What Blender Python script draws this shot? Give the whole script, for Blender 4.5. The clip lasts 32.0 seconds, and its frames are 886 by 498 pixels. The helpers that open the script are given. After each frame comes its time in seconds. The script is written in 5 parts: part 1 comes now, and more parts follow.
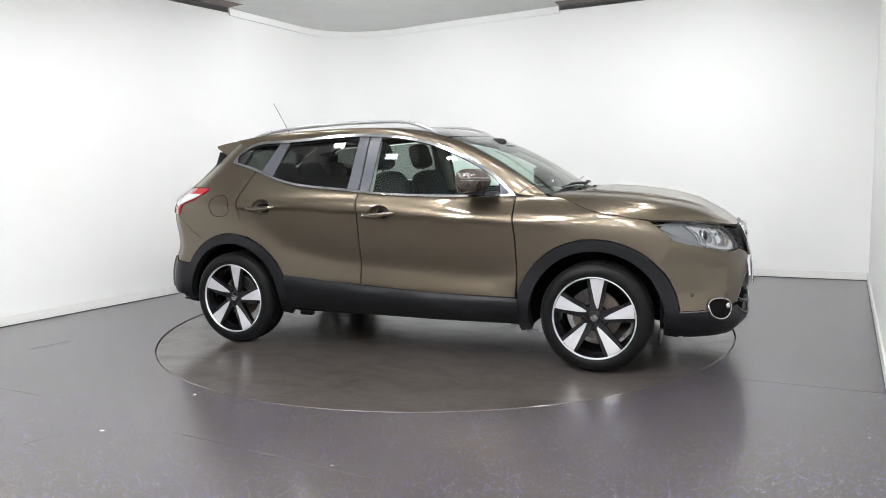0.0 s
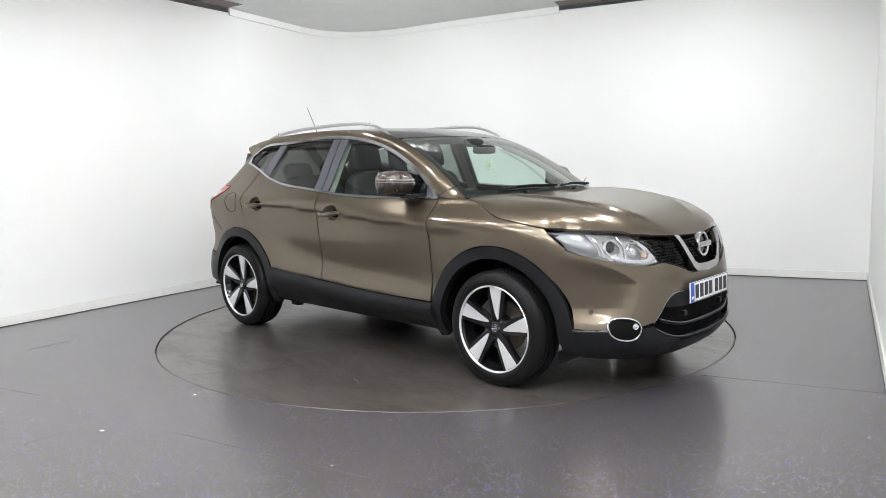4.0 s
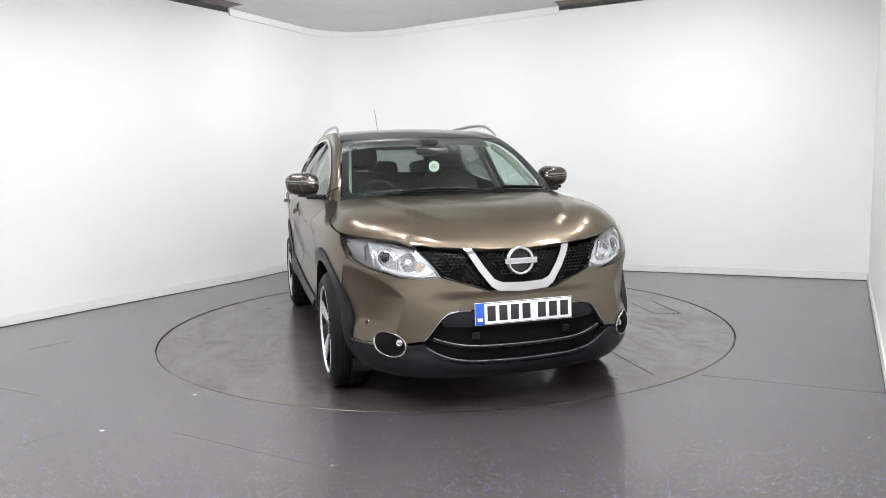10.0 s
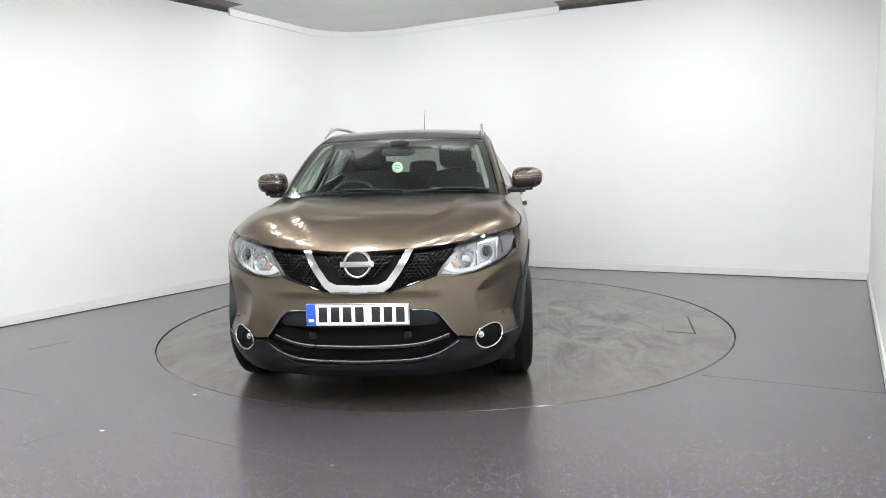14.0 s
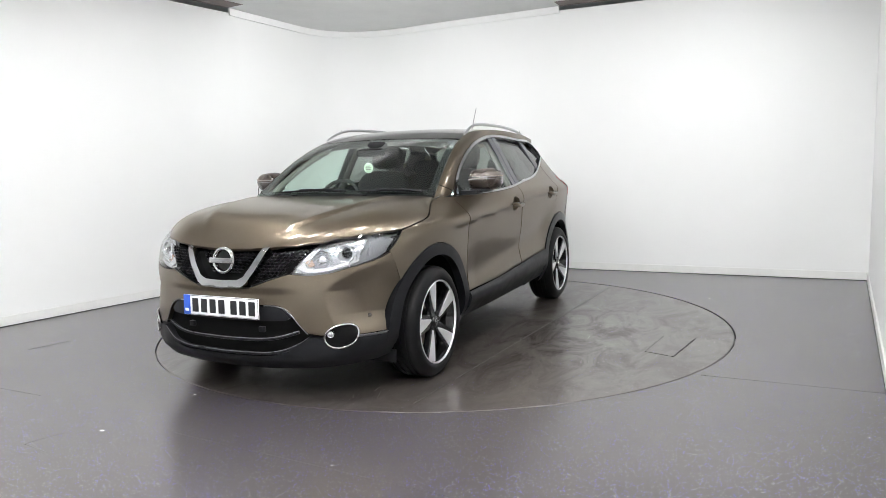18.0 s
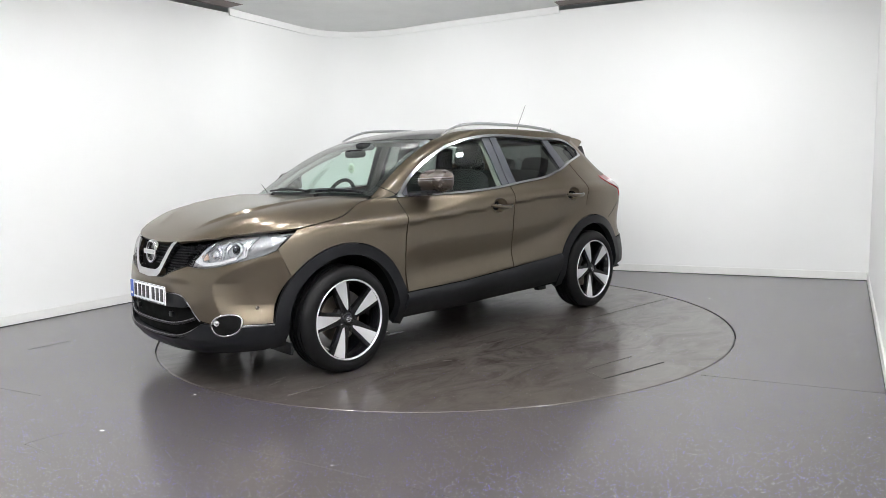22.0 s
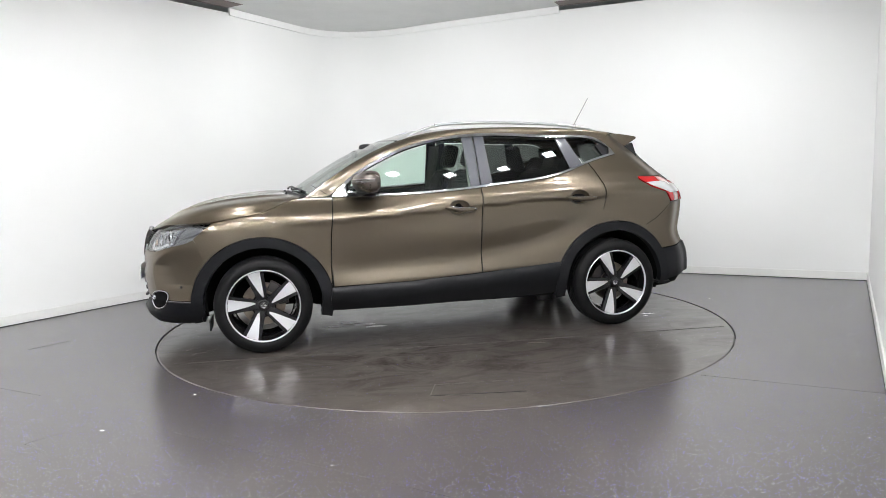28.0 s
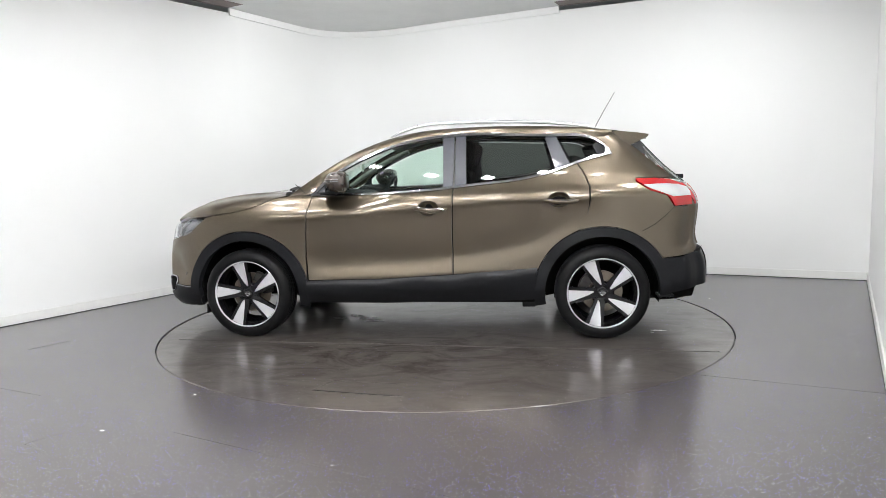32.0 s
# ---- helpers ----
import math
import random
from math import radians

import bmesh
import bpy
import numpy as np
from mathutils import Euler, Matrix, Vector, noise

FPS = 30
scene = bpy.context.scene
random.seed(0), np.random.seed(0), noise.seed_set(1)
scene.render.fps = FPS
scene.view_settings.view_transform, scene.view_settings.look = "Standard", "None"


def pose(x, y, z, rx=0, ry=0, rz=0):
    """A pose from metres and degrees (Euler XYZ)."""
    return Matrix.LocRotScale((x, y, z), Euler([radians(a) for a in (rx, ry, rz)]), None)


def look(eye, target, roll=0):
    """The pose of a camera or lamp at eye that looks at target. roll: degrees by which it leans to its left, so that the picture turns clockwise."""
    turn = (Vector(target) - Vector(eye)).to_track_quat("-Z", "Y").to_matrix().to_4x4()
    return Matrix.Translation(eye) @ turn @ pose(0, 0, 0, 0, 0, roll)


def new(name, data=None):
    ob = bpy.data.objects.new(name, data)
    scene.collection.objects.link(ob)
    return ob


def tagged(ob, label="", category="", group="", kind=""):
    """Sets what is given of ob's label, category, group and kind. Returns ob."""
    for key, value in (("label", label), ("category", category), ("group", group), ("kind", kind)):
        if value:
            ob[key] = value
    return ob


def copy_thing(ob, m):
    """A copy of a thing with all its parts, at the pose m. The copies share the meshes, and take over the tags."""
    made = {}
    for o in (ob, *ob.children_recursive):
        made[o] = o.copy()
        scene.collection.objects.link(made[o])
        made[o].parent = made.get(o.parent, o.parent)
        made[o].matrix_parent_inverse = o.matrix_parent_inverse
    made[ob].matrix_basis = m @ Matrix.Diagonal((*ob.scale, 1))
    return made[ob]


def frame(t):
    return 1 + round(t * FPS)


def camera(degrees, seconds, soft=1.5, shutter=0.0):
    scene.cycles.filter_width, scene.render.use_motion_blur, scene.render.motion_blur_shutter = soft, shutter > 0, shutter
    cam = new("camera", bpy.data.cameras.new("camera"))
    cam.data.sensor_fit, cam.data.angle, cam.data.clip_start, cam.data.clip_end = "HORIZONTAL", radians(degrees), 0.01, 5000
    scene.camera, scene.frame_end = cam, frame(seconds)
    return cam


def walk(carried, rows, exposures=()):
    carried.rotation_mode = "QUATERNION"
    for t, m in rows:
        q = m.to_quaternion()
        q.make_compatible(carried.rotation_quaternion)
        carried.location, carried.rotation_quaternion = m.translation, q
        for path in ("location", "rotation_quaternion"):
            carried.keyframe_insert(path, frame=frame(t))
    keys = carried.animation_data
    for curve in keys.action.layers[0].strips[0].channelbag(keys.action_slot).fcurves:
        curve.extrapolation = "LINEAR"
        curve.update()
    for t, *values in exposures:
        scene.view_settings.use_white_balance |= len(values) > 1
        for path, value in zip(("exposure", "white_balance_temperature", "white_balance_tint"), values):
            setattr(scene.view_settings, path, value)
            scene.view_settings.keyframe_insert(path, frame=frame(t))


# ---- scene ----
from mathutils.geometry import delaunay_2d_cdt

# ---- camera, standing still before the turntable ----
EYE = Vector((0.0, -5.799, 1.271))
TILT = radians(6.72)
AIM = EYE + Vector((0.0, math.cos(TILT), -math.sin(TILT)))
cam = camera(63.49, 32.0, soft=0.85)
walk(cam, [(0.0, look(EYE, AIM, -1.465)), (32.0, look(EYE, AIM, -1.465))], exposures=[(0.0, 0.0), (32.0, 0.0)])

TURN_START, TURN_SPEED = -22.20, -5.166      # degrees, degrees per second
TABLE_RADIUS = 2.216
CAR_OFF = (0.103, -0.254)

# ---- world ----
world = bpy.data.worlds.new("world")
scene.world = world
world.use_nodes = True
world.node_tree.nodes["Background"].inputs[0].default_value = (0.8, 0.85, 0.9, 1)
world.node_tree.nodes["Background"].inputs[1].default_value = 0.05

RING_R, RING_POWER, RING_SIZE = 2.0, 160.0, 0.15      # half ring of ceiling panels over the turntable
FILL_POWER, FILL_SIZE = 285.0, 0.20                    # unseen panels added over the floor before it, as fill
FILL_SPOTS = [(x, y) for y in (-3.1, -4.5, -6.0) for x in (-3.0, -1.75, -0.5, 0.75)]
WALL_FILL = (7.0, 11.0, 12.5, 13.0, 14.5)      # lamps added to even the left wall, the corner and the back wall


# ---- materials ----
class Mat:
    def __init__(self, name):
        self.m = bpy.data.materials.new(name)
        self.m.use_nodes = True
        self.n, self.l = self.m.node_tree.nodes, self.m.node_tree.links
        self.b = self.n["Principled BSDF"]

    def node(self, kind, **values):
        nd = self.n.new(kind)
        for key, value in values.items():
            nd.inputs[key.replace("_", " ")].default_value = value
        return nd

    def coords(self, scale=1.0):
        tc, mp = self.n.new("ShaderNodeTexCoord"), self.n.new("ShaderNodeMapping")
        mp.inputs["Scale"].default_value = (scale,) * 3 if isinstance(scale, (int, float)) else scale
        self.l.new(tc.outputs["Object"], mp.inputs["Vector"])
        return mp.outputs["Vector"]

    def noise(self, scale, detail=4.0, rough=0.55, vec=None):
        nd = self.node("ShaderNodeTexNoise", Scale=scale, Detail=detail, Roughness=rough)
        self.l.new(vec or self.coords(), nd.inputs["Vector"])
        return nd.outputs["Fac"]

    def ramp(self, fac, stops):
        nd = self.n.new("ShaderNodeValToRGB")
        while len(nd.color_ramp.elements) < len(stops):
            nd.color_ramp.elements.new(0.5)
        for el, (p, c) in zip(nd.color_ramp.elements, stops):
            el.position, el.color = p, (*c, 1) if len(c) == 3 else c
        self.l.new(fac, nd.inputs["Fac"])
        return nd.outputs["Color"]

    def mix(self, fac, a, b, blend="MIX"):
        nd = self.n.new("ShaderNodeMix")
        nd.data_type, nd.blend_type = "RGBA", blend
        for sock, v in ((nd.inputs[0], fac), (nd.inputs[6], a), (nd.inputs[7], b)):
            if isinstance(v, bpy.types.NodeSocket):
                self.l.new(v, sock)
            else:
                sock.default_value = v if isinstance(v, (int, float)) else (*v, 1) if len(v) == 3 else v
        return nd.outputs[2]

    def bump(self, height, strength, distance=0.01):
        nd = self.node("ShaderNodeBump", Strength=strength, Distance=distance)
        self.l.new(height, nd.inputs["Height"])
        self.l.new(nd.outputs["Normal"], self.b.inputs["Normal"])
        return nd

    def put(self, **values):
        for key, v in values.items():
            sock = self.b.inputs[key.replace("_", " ")]
            if isinstance(v, bpy.types.NodeSocket):
                self.l.new(v, sock)
            else:
                sock.default_value = (*v, 1) if isinstance(v, tuple) and len(v) == 3 else v
        return self


def plain(name, colour, rough=0.5, metal=0.0, vary=0.12, scale=14.0, bump=0.0, coat=0.0, spec=0.5):
    """A material with a little colour and gloss variation at two scales."""
    m = Mat(name)
    v = m.coords()
    n1, n2 = m.noise(scale, 5, 0.6, v), m.noise(scale * 9, 3, 0.6, v)
    lo, hi = tuple(c * (1 - vary) for c in colour), tuple(min(1, c * (1 + vary)) for c in colour)
    col = m.mix(0.3, m.ramp(n1, [(0.3, lo), (0.7, hi)]), m.ramp(n2, [(0.3, lo), (0.7, hi)]))
    rr = m.ramp(n1, [(0.3, (max(0.02, rough * 0.85),) * 3), (0.7, (min(1, rough * 1.15),) * 3)])
    m.put(Base_Color=col, Roughness=rr, Metallic=metal, Coat_Weight=coat, Coat_Roughness=0.04, Specular_IOR_Level=spec)
    if bump:
        m.bump(n2, bump, 0.002)
    return m.m


def make_paint():
    """Bronze brown metallic car paint: flakes under clear coat."""
    m = Mat("bronze_paint")
    v = m.coords()
    vor = m.node("ShaderNodeTexVoronoi", Scale=900.0)
    m.l.new(v, vor.inputs["Vector"])
    flake = m.ramp(vor.outputs["Color"], [(0.2, PAINT_LO), (0.9, PAINT_HI)])
    soft = m.noise(2.2, 3, 0.5, v)
    tone = m.mix(0.12, flake, m.ramp(soft, [(0.35, PAINT_LO), (0.65, PAINT_HI)]))
    m.put(Base_Color=tone, Metallic=0.80, Roughness=0.28, Coat_Weight=0.7, Coat_Roughness=0.012, Coat_IOR=1.5, Specular_Tint=(0.5, 0.45, 0.40))
    return m.m


PAINT_LO, PAINT_HI = (0.096, 0.078, 0.056), (0.162, 0.132, 0.095)
PAINT = make_paint()
BLACK_PLASTIC = plain("black_plastic", (0.0085, 0.009, 0.0105), 0.38, vary=0.2, bump=0.05, spec=0.20)
DARK_CORE = plain("dark_inside", (0.006, 0.006, 0.006), 0.8, vary=0.2, spec=0.06)
GLOSS_BLACK = plain("gloss_black", (0.006, 0.006, 0.007), 0.12, vary=0.1, coat=0.25, spec=0.35)
GRILLE_BLACK = plain("grille_black", (0.007, 0.007, 0.008), 0.28, vary=0.1, spec=0.2)
CHROME = plain("chrome", (0.52, 0.52, 0.53), 0.10, 1.0, vary=0.03)
SATIN = plain("satin_alloy", (0.44, 0.445, 0.46), 0.15, 1.0, vary=0.05)
RAIL = plain("rail_alloy", (0.62, 0.625, 0.64), 0.32, 1.0, vary=0.05)
DIM_LINE = plain("dim_satin_line", (0.22, 0.22, 0.23), 0.3, 0.7, vary=0.05)
MIRROR_CAP = plain("dark_brown_gloss", (0.046, 0.034, 0.027), 0.28, 0.35, vary=0.06, coat=1.0)
PILLAR = plain("pillar_film", (0.062, 0.065, 0.078), 0.33, vary=0.06, coat=0.2)
MACHINED = plain("machined_alloy", (0.66, 0.66, 0.68), 0.34, 0.55, vary=0.03)
RUBBER = plain("tyre_rubber", (0.0075, 0.0075, 0.008), 0.46, vary=0.2, bump=0.15, spec=0.12)
DISC = plain("brake_disc", (0.20, 0.17, 0.14), 0.45, 0.8, vary=0.3)
CALIPER = plain("caliper_iron", (0.035, 0.032, 0.03), 0.55, 0.3, vary=0.3)
SEAT = plain("seat_cloth", (0.016, 0.016, 0.018), 0.85, vary=0.12, scale=9)
CABIN_GREY = plain("cabin_grey", (0.25, 0.24, 0.22), 0.7, vary=0.1)
PLATE_WHITE = plain("plate_white", (0.82, 0.83, 0.84), 0.3, vary=0.02)
PLATE_BLUE = plain("plate_blue", (0.02, 0.09, 0.5), 0.3, vary=0.05)
INK = plain("ink_black", (0.012, 0.012, 0.014), 0.4, vary=0.1)
TAG_GREEN = plain("tag_white_green", (0.72, 0.82, 0.68), 0.6, vary=0.05)
WHITE_LENS = plain("lamp_white", (0.52, 0.52, 0.53), 0.12, 0.2, vary=0.04, coat=0.6)
AMBER = plain("indicator_amber", (0.42, 0.31, 0.24), 0.2, 0.2, vary=0.1, coat=0.5)
REFLECTOR = plain("lamp_reflector", (0.62, 0.63, 0.65), 0.16, 0.8, vary=0.03)
LAMP_GREY = plain("lamp_housing", (0.17, 0.173, 0.18), 0.3, 0.4, vary=0.1)
LAMP_SILVER = plain("lamp_silver", (0.46, 0.465, 0.48), 0.22, 0.85, vary=0.05)
RED_LENS = plain("lamp_red", (0.40, 0.010, 0.012), 0.12, vary=0.15, coat=1.0)


def make_glass(name, tint, clear, gloss_rough=0.005):
    """Car glazing: a tinted see-through sheet with a sharp reflection on it; clear: how much it mirrors face on."""
    m = Mat(name)
    tr = m.n.new("ShaderNodeBsdfTransparent")
    tr.inputs[0].default_value = (*tint, 1)
    gl = m.n.new("ShaderNodeBsdfGlossy")
    gl.inputs["Roughness"].default_value = gloss_rough
    lw = m.n.new("ShaderNodeLayerWeight")
    lw.inputs["Blend"].default_value = 0.5
    pw = m.n.new("ShaderNodeMath")
    pw.operation, pw.inputs[1].default_value = "POWER", 4.0
    m.l.new(lw.outputs["Facing"], pw.inputs[0])
    fr = m.n.new("ShaderNodeMapRange")
    fr.inputs["To Min"].default_value, fr.inputs["To Max"].default_value = clear, 0.95
    m.l.new(pw.outputs[0], fr.inputs["Value"])
    ms = m.n.new("ShaderNodeMixShader")
    m.l.new(fr.outputs[0], ms.inputs[0])
    m.l.new(tr.outputs[0], ms.inputs[1])
    m.l.new(gl.outputs[0], ms.inputs[2])
    m.l.new(ms.outputs[0], m.n["Material Output"].inputs[0])
    return m.m


GLASS = make_glass("side_glass", (0.84, 0.96, 0.90), 0.06)
SCREEN_GLASS = make_glass("screen_glass", (0.86, 0.98, 0.92), 0.085)
PRIVACY = make_glass("privacy_glass", (0.27, 0.295, 0.28), 0.05)
LENS = make_glass("lamp_lens", (0.95, 0.96, 0.97), 0.045)


def make_wall():
    m = Mat("white_wall_paint")
    v = m.coords()
    big, fine = m.noise(0.7, 4, 0.5, v), m.noise(55, 4, 0.6, v)
    m.put(Base_Color=m.ramp(big, [(0.3, (0.825, 0.83, 0.822)), (0.7, (0.862, 0.864, 0.858))]), Roughness=0.6)
    m.bump(fine, 0.05, 0.002)
    return m.m


def make_floor(name, tint, scuff, worn, bare):
    """Dark glossy sheet floor with mineral sparkle, stains and scuffs."""
    m = Mat(name)
    v = m.coords()
    big, mid, fine = m.noise(0.9, 5, 0.6, v), m.noise(9.0, 7, 0.7, v), m.noise(160, 3, 0.6, v)
    base = m.ramp(big, [(0.3, tuple(c * 0.82 for c in tint)), (0.72, tuple(c * 1.15 for c in tint))])
    base = m.mix(scuff, base, m.ramp(mid, [(0.38, tuple(c * 0.45 for c in tint)), (0.62, tuple(c * 1.5 for c in tint))]))
    base = m.mix(0.25, base, m.ramp(fine, [(0.35, tuple(c * 0.5 for c in tint)), (0.65, tuple(c * 1.6 for c in tint))]))
    # worn, dirty smears at hand and arm size
    wear = m.n.new("ShaderNodeTexNoise")
    wear.inputs["Scale"].default_value, wear.inputs["Detail"].default_value, wear.inputs["Distortion"].default_value = 2.1, 9.0, 0.9
    wear.inputs["Roughness"].default_value = 0.76
    m.l.new(m.coords((1.0, 1.9, 1.0)), wear.inputs["Vector"])
    smear = m.ramp(wear.outputs["Fac"], [(0.36, (tint[0] * 0.42, tint[1] * 0.36, tint[2] * 0.32)), (0.50, tint), (0.66, (tint[0] * 1.75, tint[1] * 1.7, tint[2] * 1.6))])
    spot = m.n.new("ShaderNodeTexGradient")
    spot.gradient_type = "SPHERICAL"
    where = m.n.new("ShaderNodeMapping")
    where.inputs["Location"].default_value, where.inputs["Scale"].default_value = (-0.15, -1.35, 0), (0.62, 1.25, 1.0)
    m.l.new(m.coords(), where.inputs["Vector"])
    m.l.new(where.outputs["Vector"], spot.inputs["Vector"])
    amount = m.node("ShaderNodeMapRange")
    amount.inputs["To Min"].default_value, amount.inputs["To Max"].default_value = worn * 0.3, min(1.0, worn * 1.9)
    m.l.new(spot.outputs["Fac"], amount.inputs["Value"])
    worn = amount.outputs[0]
    base = m.mix(worn, base, smear)
    vor = m.node("ShaderNodeTexVoronoi", Scale=125.0)
    m.l.new(v, vor.inputs["Vector"])
    sep = m.n.new("ShaderNodeSeparateColor")
    m.l.new(vor.outputs["Color"], sep.inputs[0])
    near = m.n.new("ShaderNodeMath")
    near.operation, near.inputs[1].default_value = "LESS_THAN", 0.30
    m.l.new(vor.outputs["Distance"], near.inputs[0])
    pick = m.n.new("ShaderNodeMath")
    pick.operation, pick.inputs[1].default_value = "GREATER_THAN", bare
    m.l.new(sep.outputs[0], pick.inputs[0])
    both_on = m.n.new("ShaderNodeMath")
    both_on.operation = "MULTIPLY"
    m.l.new(near.outputs[0], both_on.inputs[0])
    m.l.new(pick.outputs[0], both_on.inputs[1])
    chip = m.ramp(sep.outputs[1], [(0.42, (0.15, 0.12, 0.66)), (0.58, (0.30, 0.29, 0.36)), (0.9, (0.48, 0.46, 0.44))])
    m.put(Base_Color=m.mix(both_on.outputs[0], base, chip),
          Roughness=m.mix(worn, m.ramp(mid, [(0.3, (FLOOR_ROUGH * 0.94,) * 3), (0.7, (FLOOR_ROUGH * 1.08,) * 3)]),
                          m.ramp(wear.outputs["Fac"], [(0.36, (FLOOR_ROUGH * 1.5,) * 3), (0.52, (FLOOR_ROUGH,) * 3), (0.66, (FLOOR_ROUGH * 0.8,) * 3)])), Specular_IOR_Level=m.mix(worn, (0.33,) * 3, m.ramp(wear.outputs["Fac"], [(0.38, (0.08,) * 3), (0.50, (0.30,) * 3), (0.62, (0.46,) * 3)])))
    m.put(Coat_Weight=0.8, Coat_IOR=1.5, Coat_Roughness=m.ramp(mid, [(0.3, (0.14,) * 3), (0.7, (0.22,) * 3)]))
    m.bump(fine, 0.10, 0.001)
    return m.m


FLOOR_ROUGH = 0.40
WALL = make_wall()
FLOOR_MAT = make_floor("floor_sheet", (0.047, 0.041, 0.039), 0.06, 0.12, 0.68)
TABLE_MAT = make_floor("turntable_sheet", (0.055, 0.047, 0.042), 0.55, 0.85, 0.975)
SEAM = plain("seam_black", (0.01, 0.01, 0.01), 0.6)
SEAM_SOFT = plain("seam_grey", (0.06, 0.055, 0.053), 0.38)
SCRATCH = plain("scratched_vinyl", (0.085, 0.076, 0.07), 0.4, vary=0.3, scale=30)
FLAKE = plain("flaked_paint", (0.80, 0.79, 0.77), 0.28, vary=0.2, scale=30, spec=0.8)
CEILING_MAT = plain("ceiling_grey", (0.80, 0.81, 0.80), 0.9, vary=0.04, scale=3)
CEILING_SHADE = plain("ceiling_shade", (0.24, 0.205, 0.20), 0.9, vary=0.1)
SKIRT = plain("white_skirting", (0.80, 0.80, 0.78), 0.45, vary=0.04)
BEHIND = plain("grey_wall_paint", (0.72, 0.72, 0.71), 0.7, vary=0.06, scale=2)


def glow(name, colour, power):
    m = Mat(name)
    m.put(Base_Color=(0.9, 0.9, 0.9), Emission_Color=colour, Emission_Strength=power)
    return m.m


RING_GLOW = glow("ring_panel_glow", (0.985, 0.992, 1.0), RING_POWER)
FILL_GLOW = glow("fill_panel_glow", (0.985, 0.992, 1.0), FILL_POWER)


# ---- mesh helpers ----
def link_mesh(name, verts, faces, mat, parent=None, label="", smooth=True, normals=None):
    me = bpy.data.meshes.new(name)
    me.from_pydata([tuple(map(float, v)) for v in verts], [], faces)
    me.materials.append(mat)
    me.polygons.foreach_set("use_smooth", [smooth] * len(me.polygons))
    me.update()
    if normals is not None:
        me.normals_split_custom_set_from_vertices([tuple(map(float, n)) for n in normals])
    ob = new(name, me)
    if parent:
        ob.parent = parent
    if label:
        ob["label"] = label
    return ob


def part(name, bm, mat, parent=None, label="", smooth=True, sharp=35):
    me = bpy.data.meshes.new(name)
    bmesh.ops.recalc_face_normals(bm, faces=bm.faces)
    for f in bm.faces:
        f.smooth = smooth
    if smooth:
        for e in bm.edges:
            if len(e.link_faces) == 2 and e.calc_face_angle(0) > radians(sharp):
                e.smooth = False
    bm.to_mesh(me)
    bm.free()
    me.materials.append(mat)
    ob = new(name, me)
    if parent:
        ob.parent = parent
    if label:
        ob["label"] = label
    return ob


def box(bm, centre, size, bevel=0.0, turn=None, segs=2):
    m = Matrix.Translation(centre) @ (turn or Matrix()) @ Matrix.Diagonal((*size, 1))
    vs = bmesh.ops.create_cube(bm, size=1.0, matrix=m)["verts"]
    if bevel:
        es = list({e for v in vs for e in v.link_edges})
        bmesh.ops.bevel(bm, geom=es, offset=bevel, segments=segs, affect="EDGES", profile=0.6)
    return bm


def lathe(bm, profile, segs, axis="Y", at=(0, 0, 0)):
    """Turn (radius, height) pairs round an axis; a radius of 0 closes the end."""
    rings = []
    for r, h in profile:
        n = 1 if r == 0 else segs
        ring = []
        for i in range(n):
            a = 2 * math.pi * i / n
            p = {"Y": (r * math.cos(a), h, r * math.sin(a)), "Z": (r * math.cos(a), r * math.sin(a), h), "X": (h, r * math.cos(a), r * math.sin(a))}[axis]
            ring.append(bm.verts.new(Vector(p) + Vector(at)))
        rings.append(ring)
    for a, b in zip(rings, rings[1:]):
        for i in range(segs):
            j = (i + 1) % segs
            q = [a[i % len(a)], a[j % len(a)], b[j % len(b)], b[i % len(b)]]
            q = list(dict.fromkeys(q))
            if len(q) > 2:
                bm.faces.new(q)
    return bm


def tube(bm, pts, radius, sides=10, squash=1.0, closed=False):
    """A round bar along points; radius may be a list."""
    pts = [Vector(p) for p in pts]
    n = len(pts)
    rings = []
    for i, p in enumerate(pts):
        d = (pts[(i + 1) % n] - pts[i - 1]) if closed else (pts[min(i + 1, n - 1)] - pts[max(i - 1, 0)])
        d.normalize()
        up = Vector((0, 0, 1)) if abs(d.z) < 0.9 else Vector((0, 1, 0))
        s = d.cross(up).normalized()
        u = s.cross(d).normalized()
        r = radius[i] if isinstance(radius, (list, tuple)) else radius
        rings.append([bm.verts.new(p + s * (r * math.cos(2 * math.pi * k / sides)) + u * (r * squash * math.sin(2 * math.pi * k / sides))) for k in range(sides)])
    for i in range(n if closed else n - 1):
        a, b = rings[i], rings[(i + 1) % n]
        for k in range(sides):
            bm.faces.new((a[k], a[(k + 1) % sides], b[(k + 1) % sides], b[k]))
    if not closed:
        bm.faces.new(rings[0][::-1])
        bm.faces.new(rings[-1])
    return bm


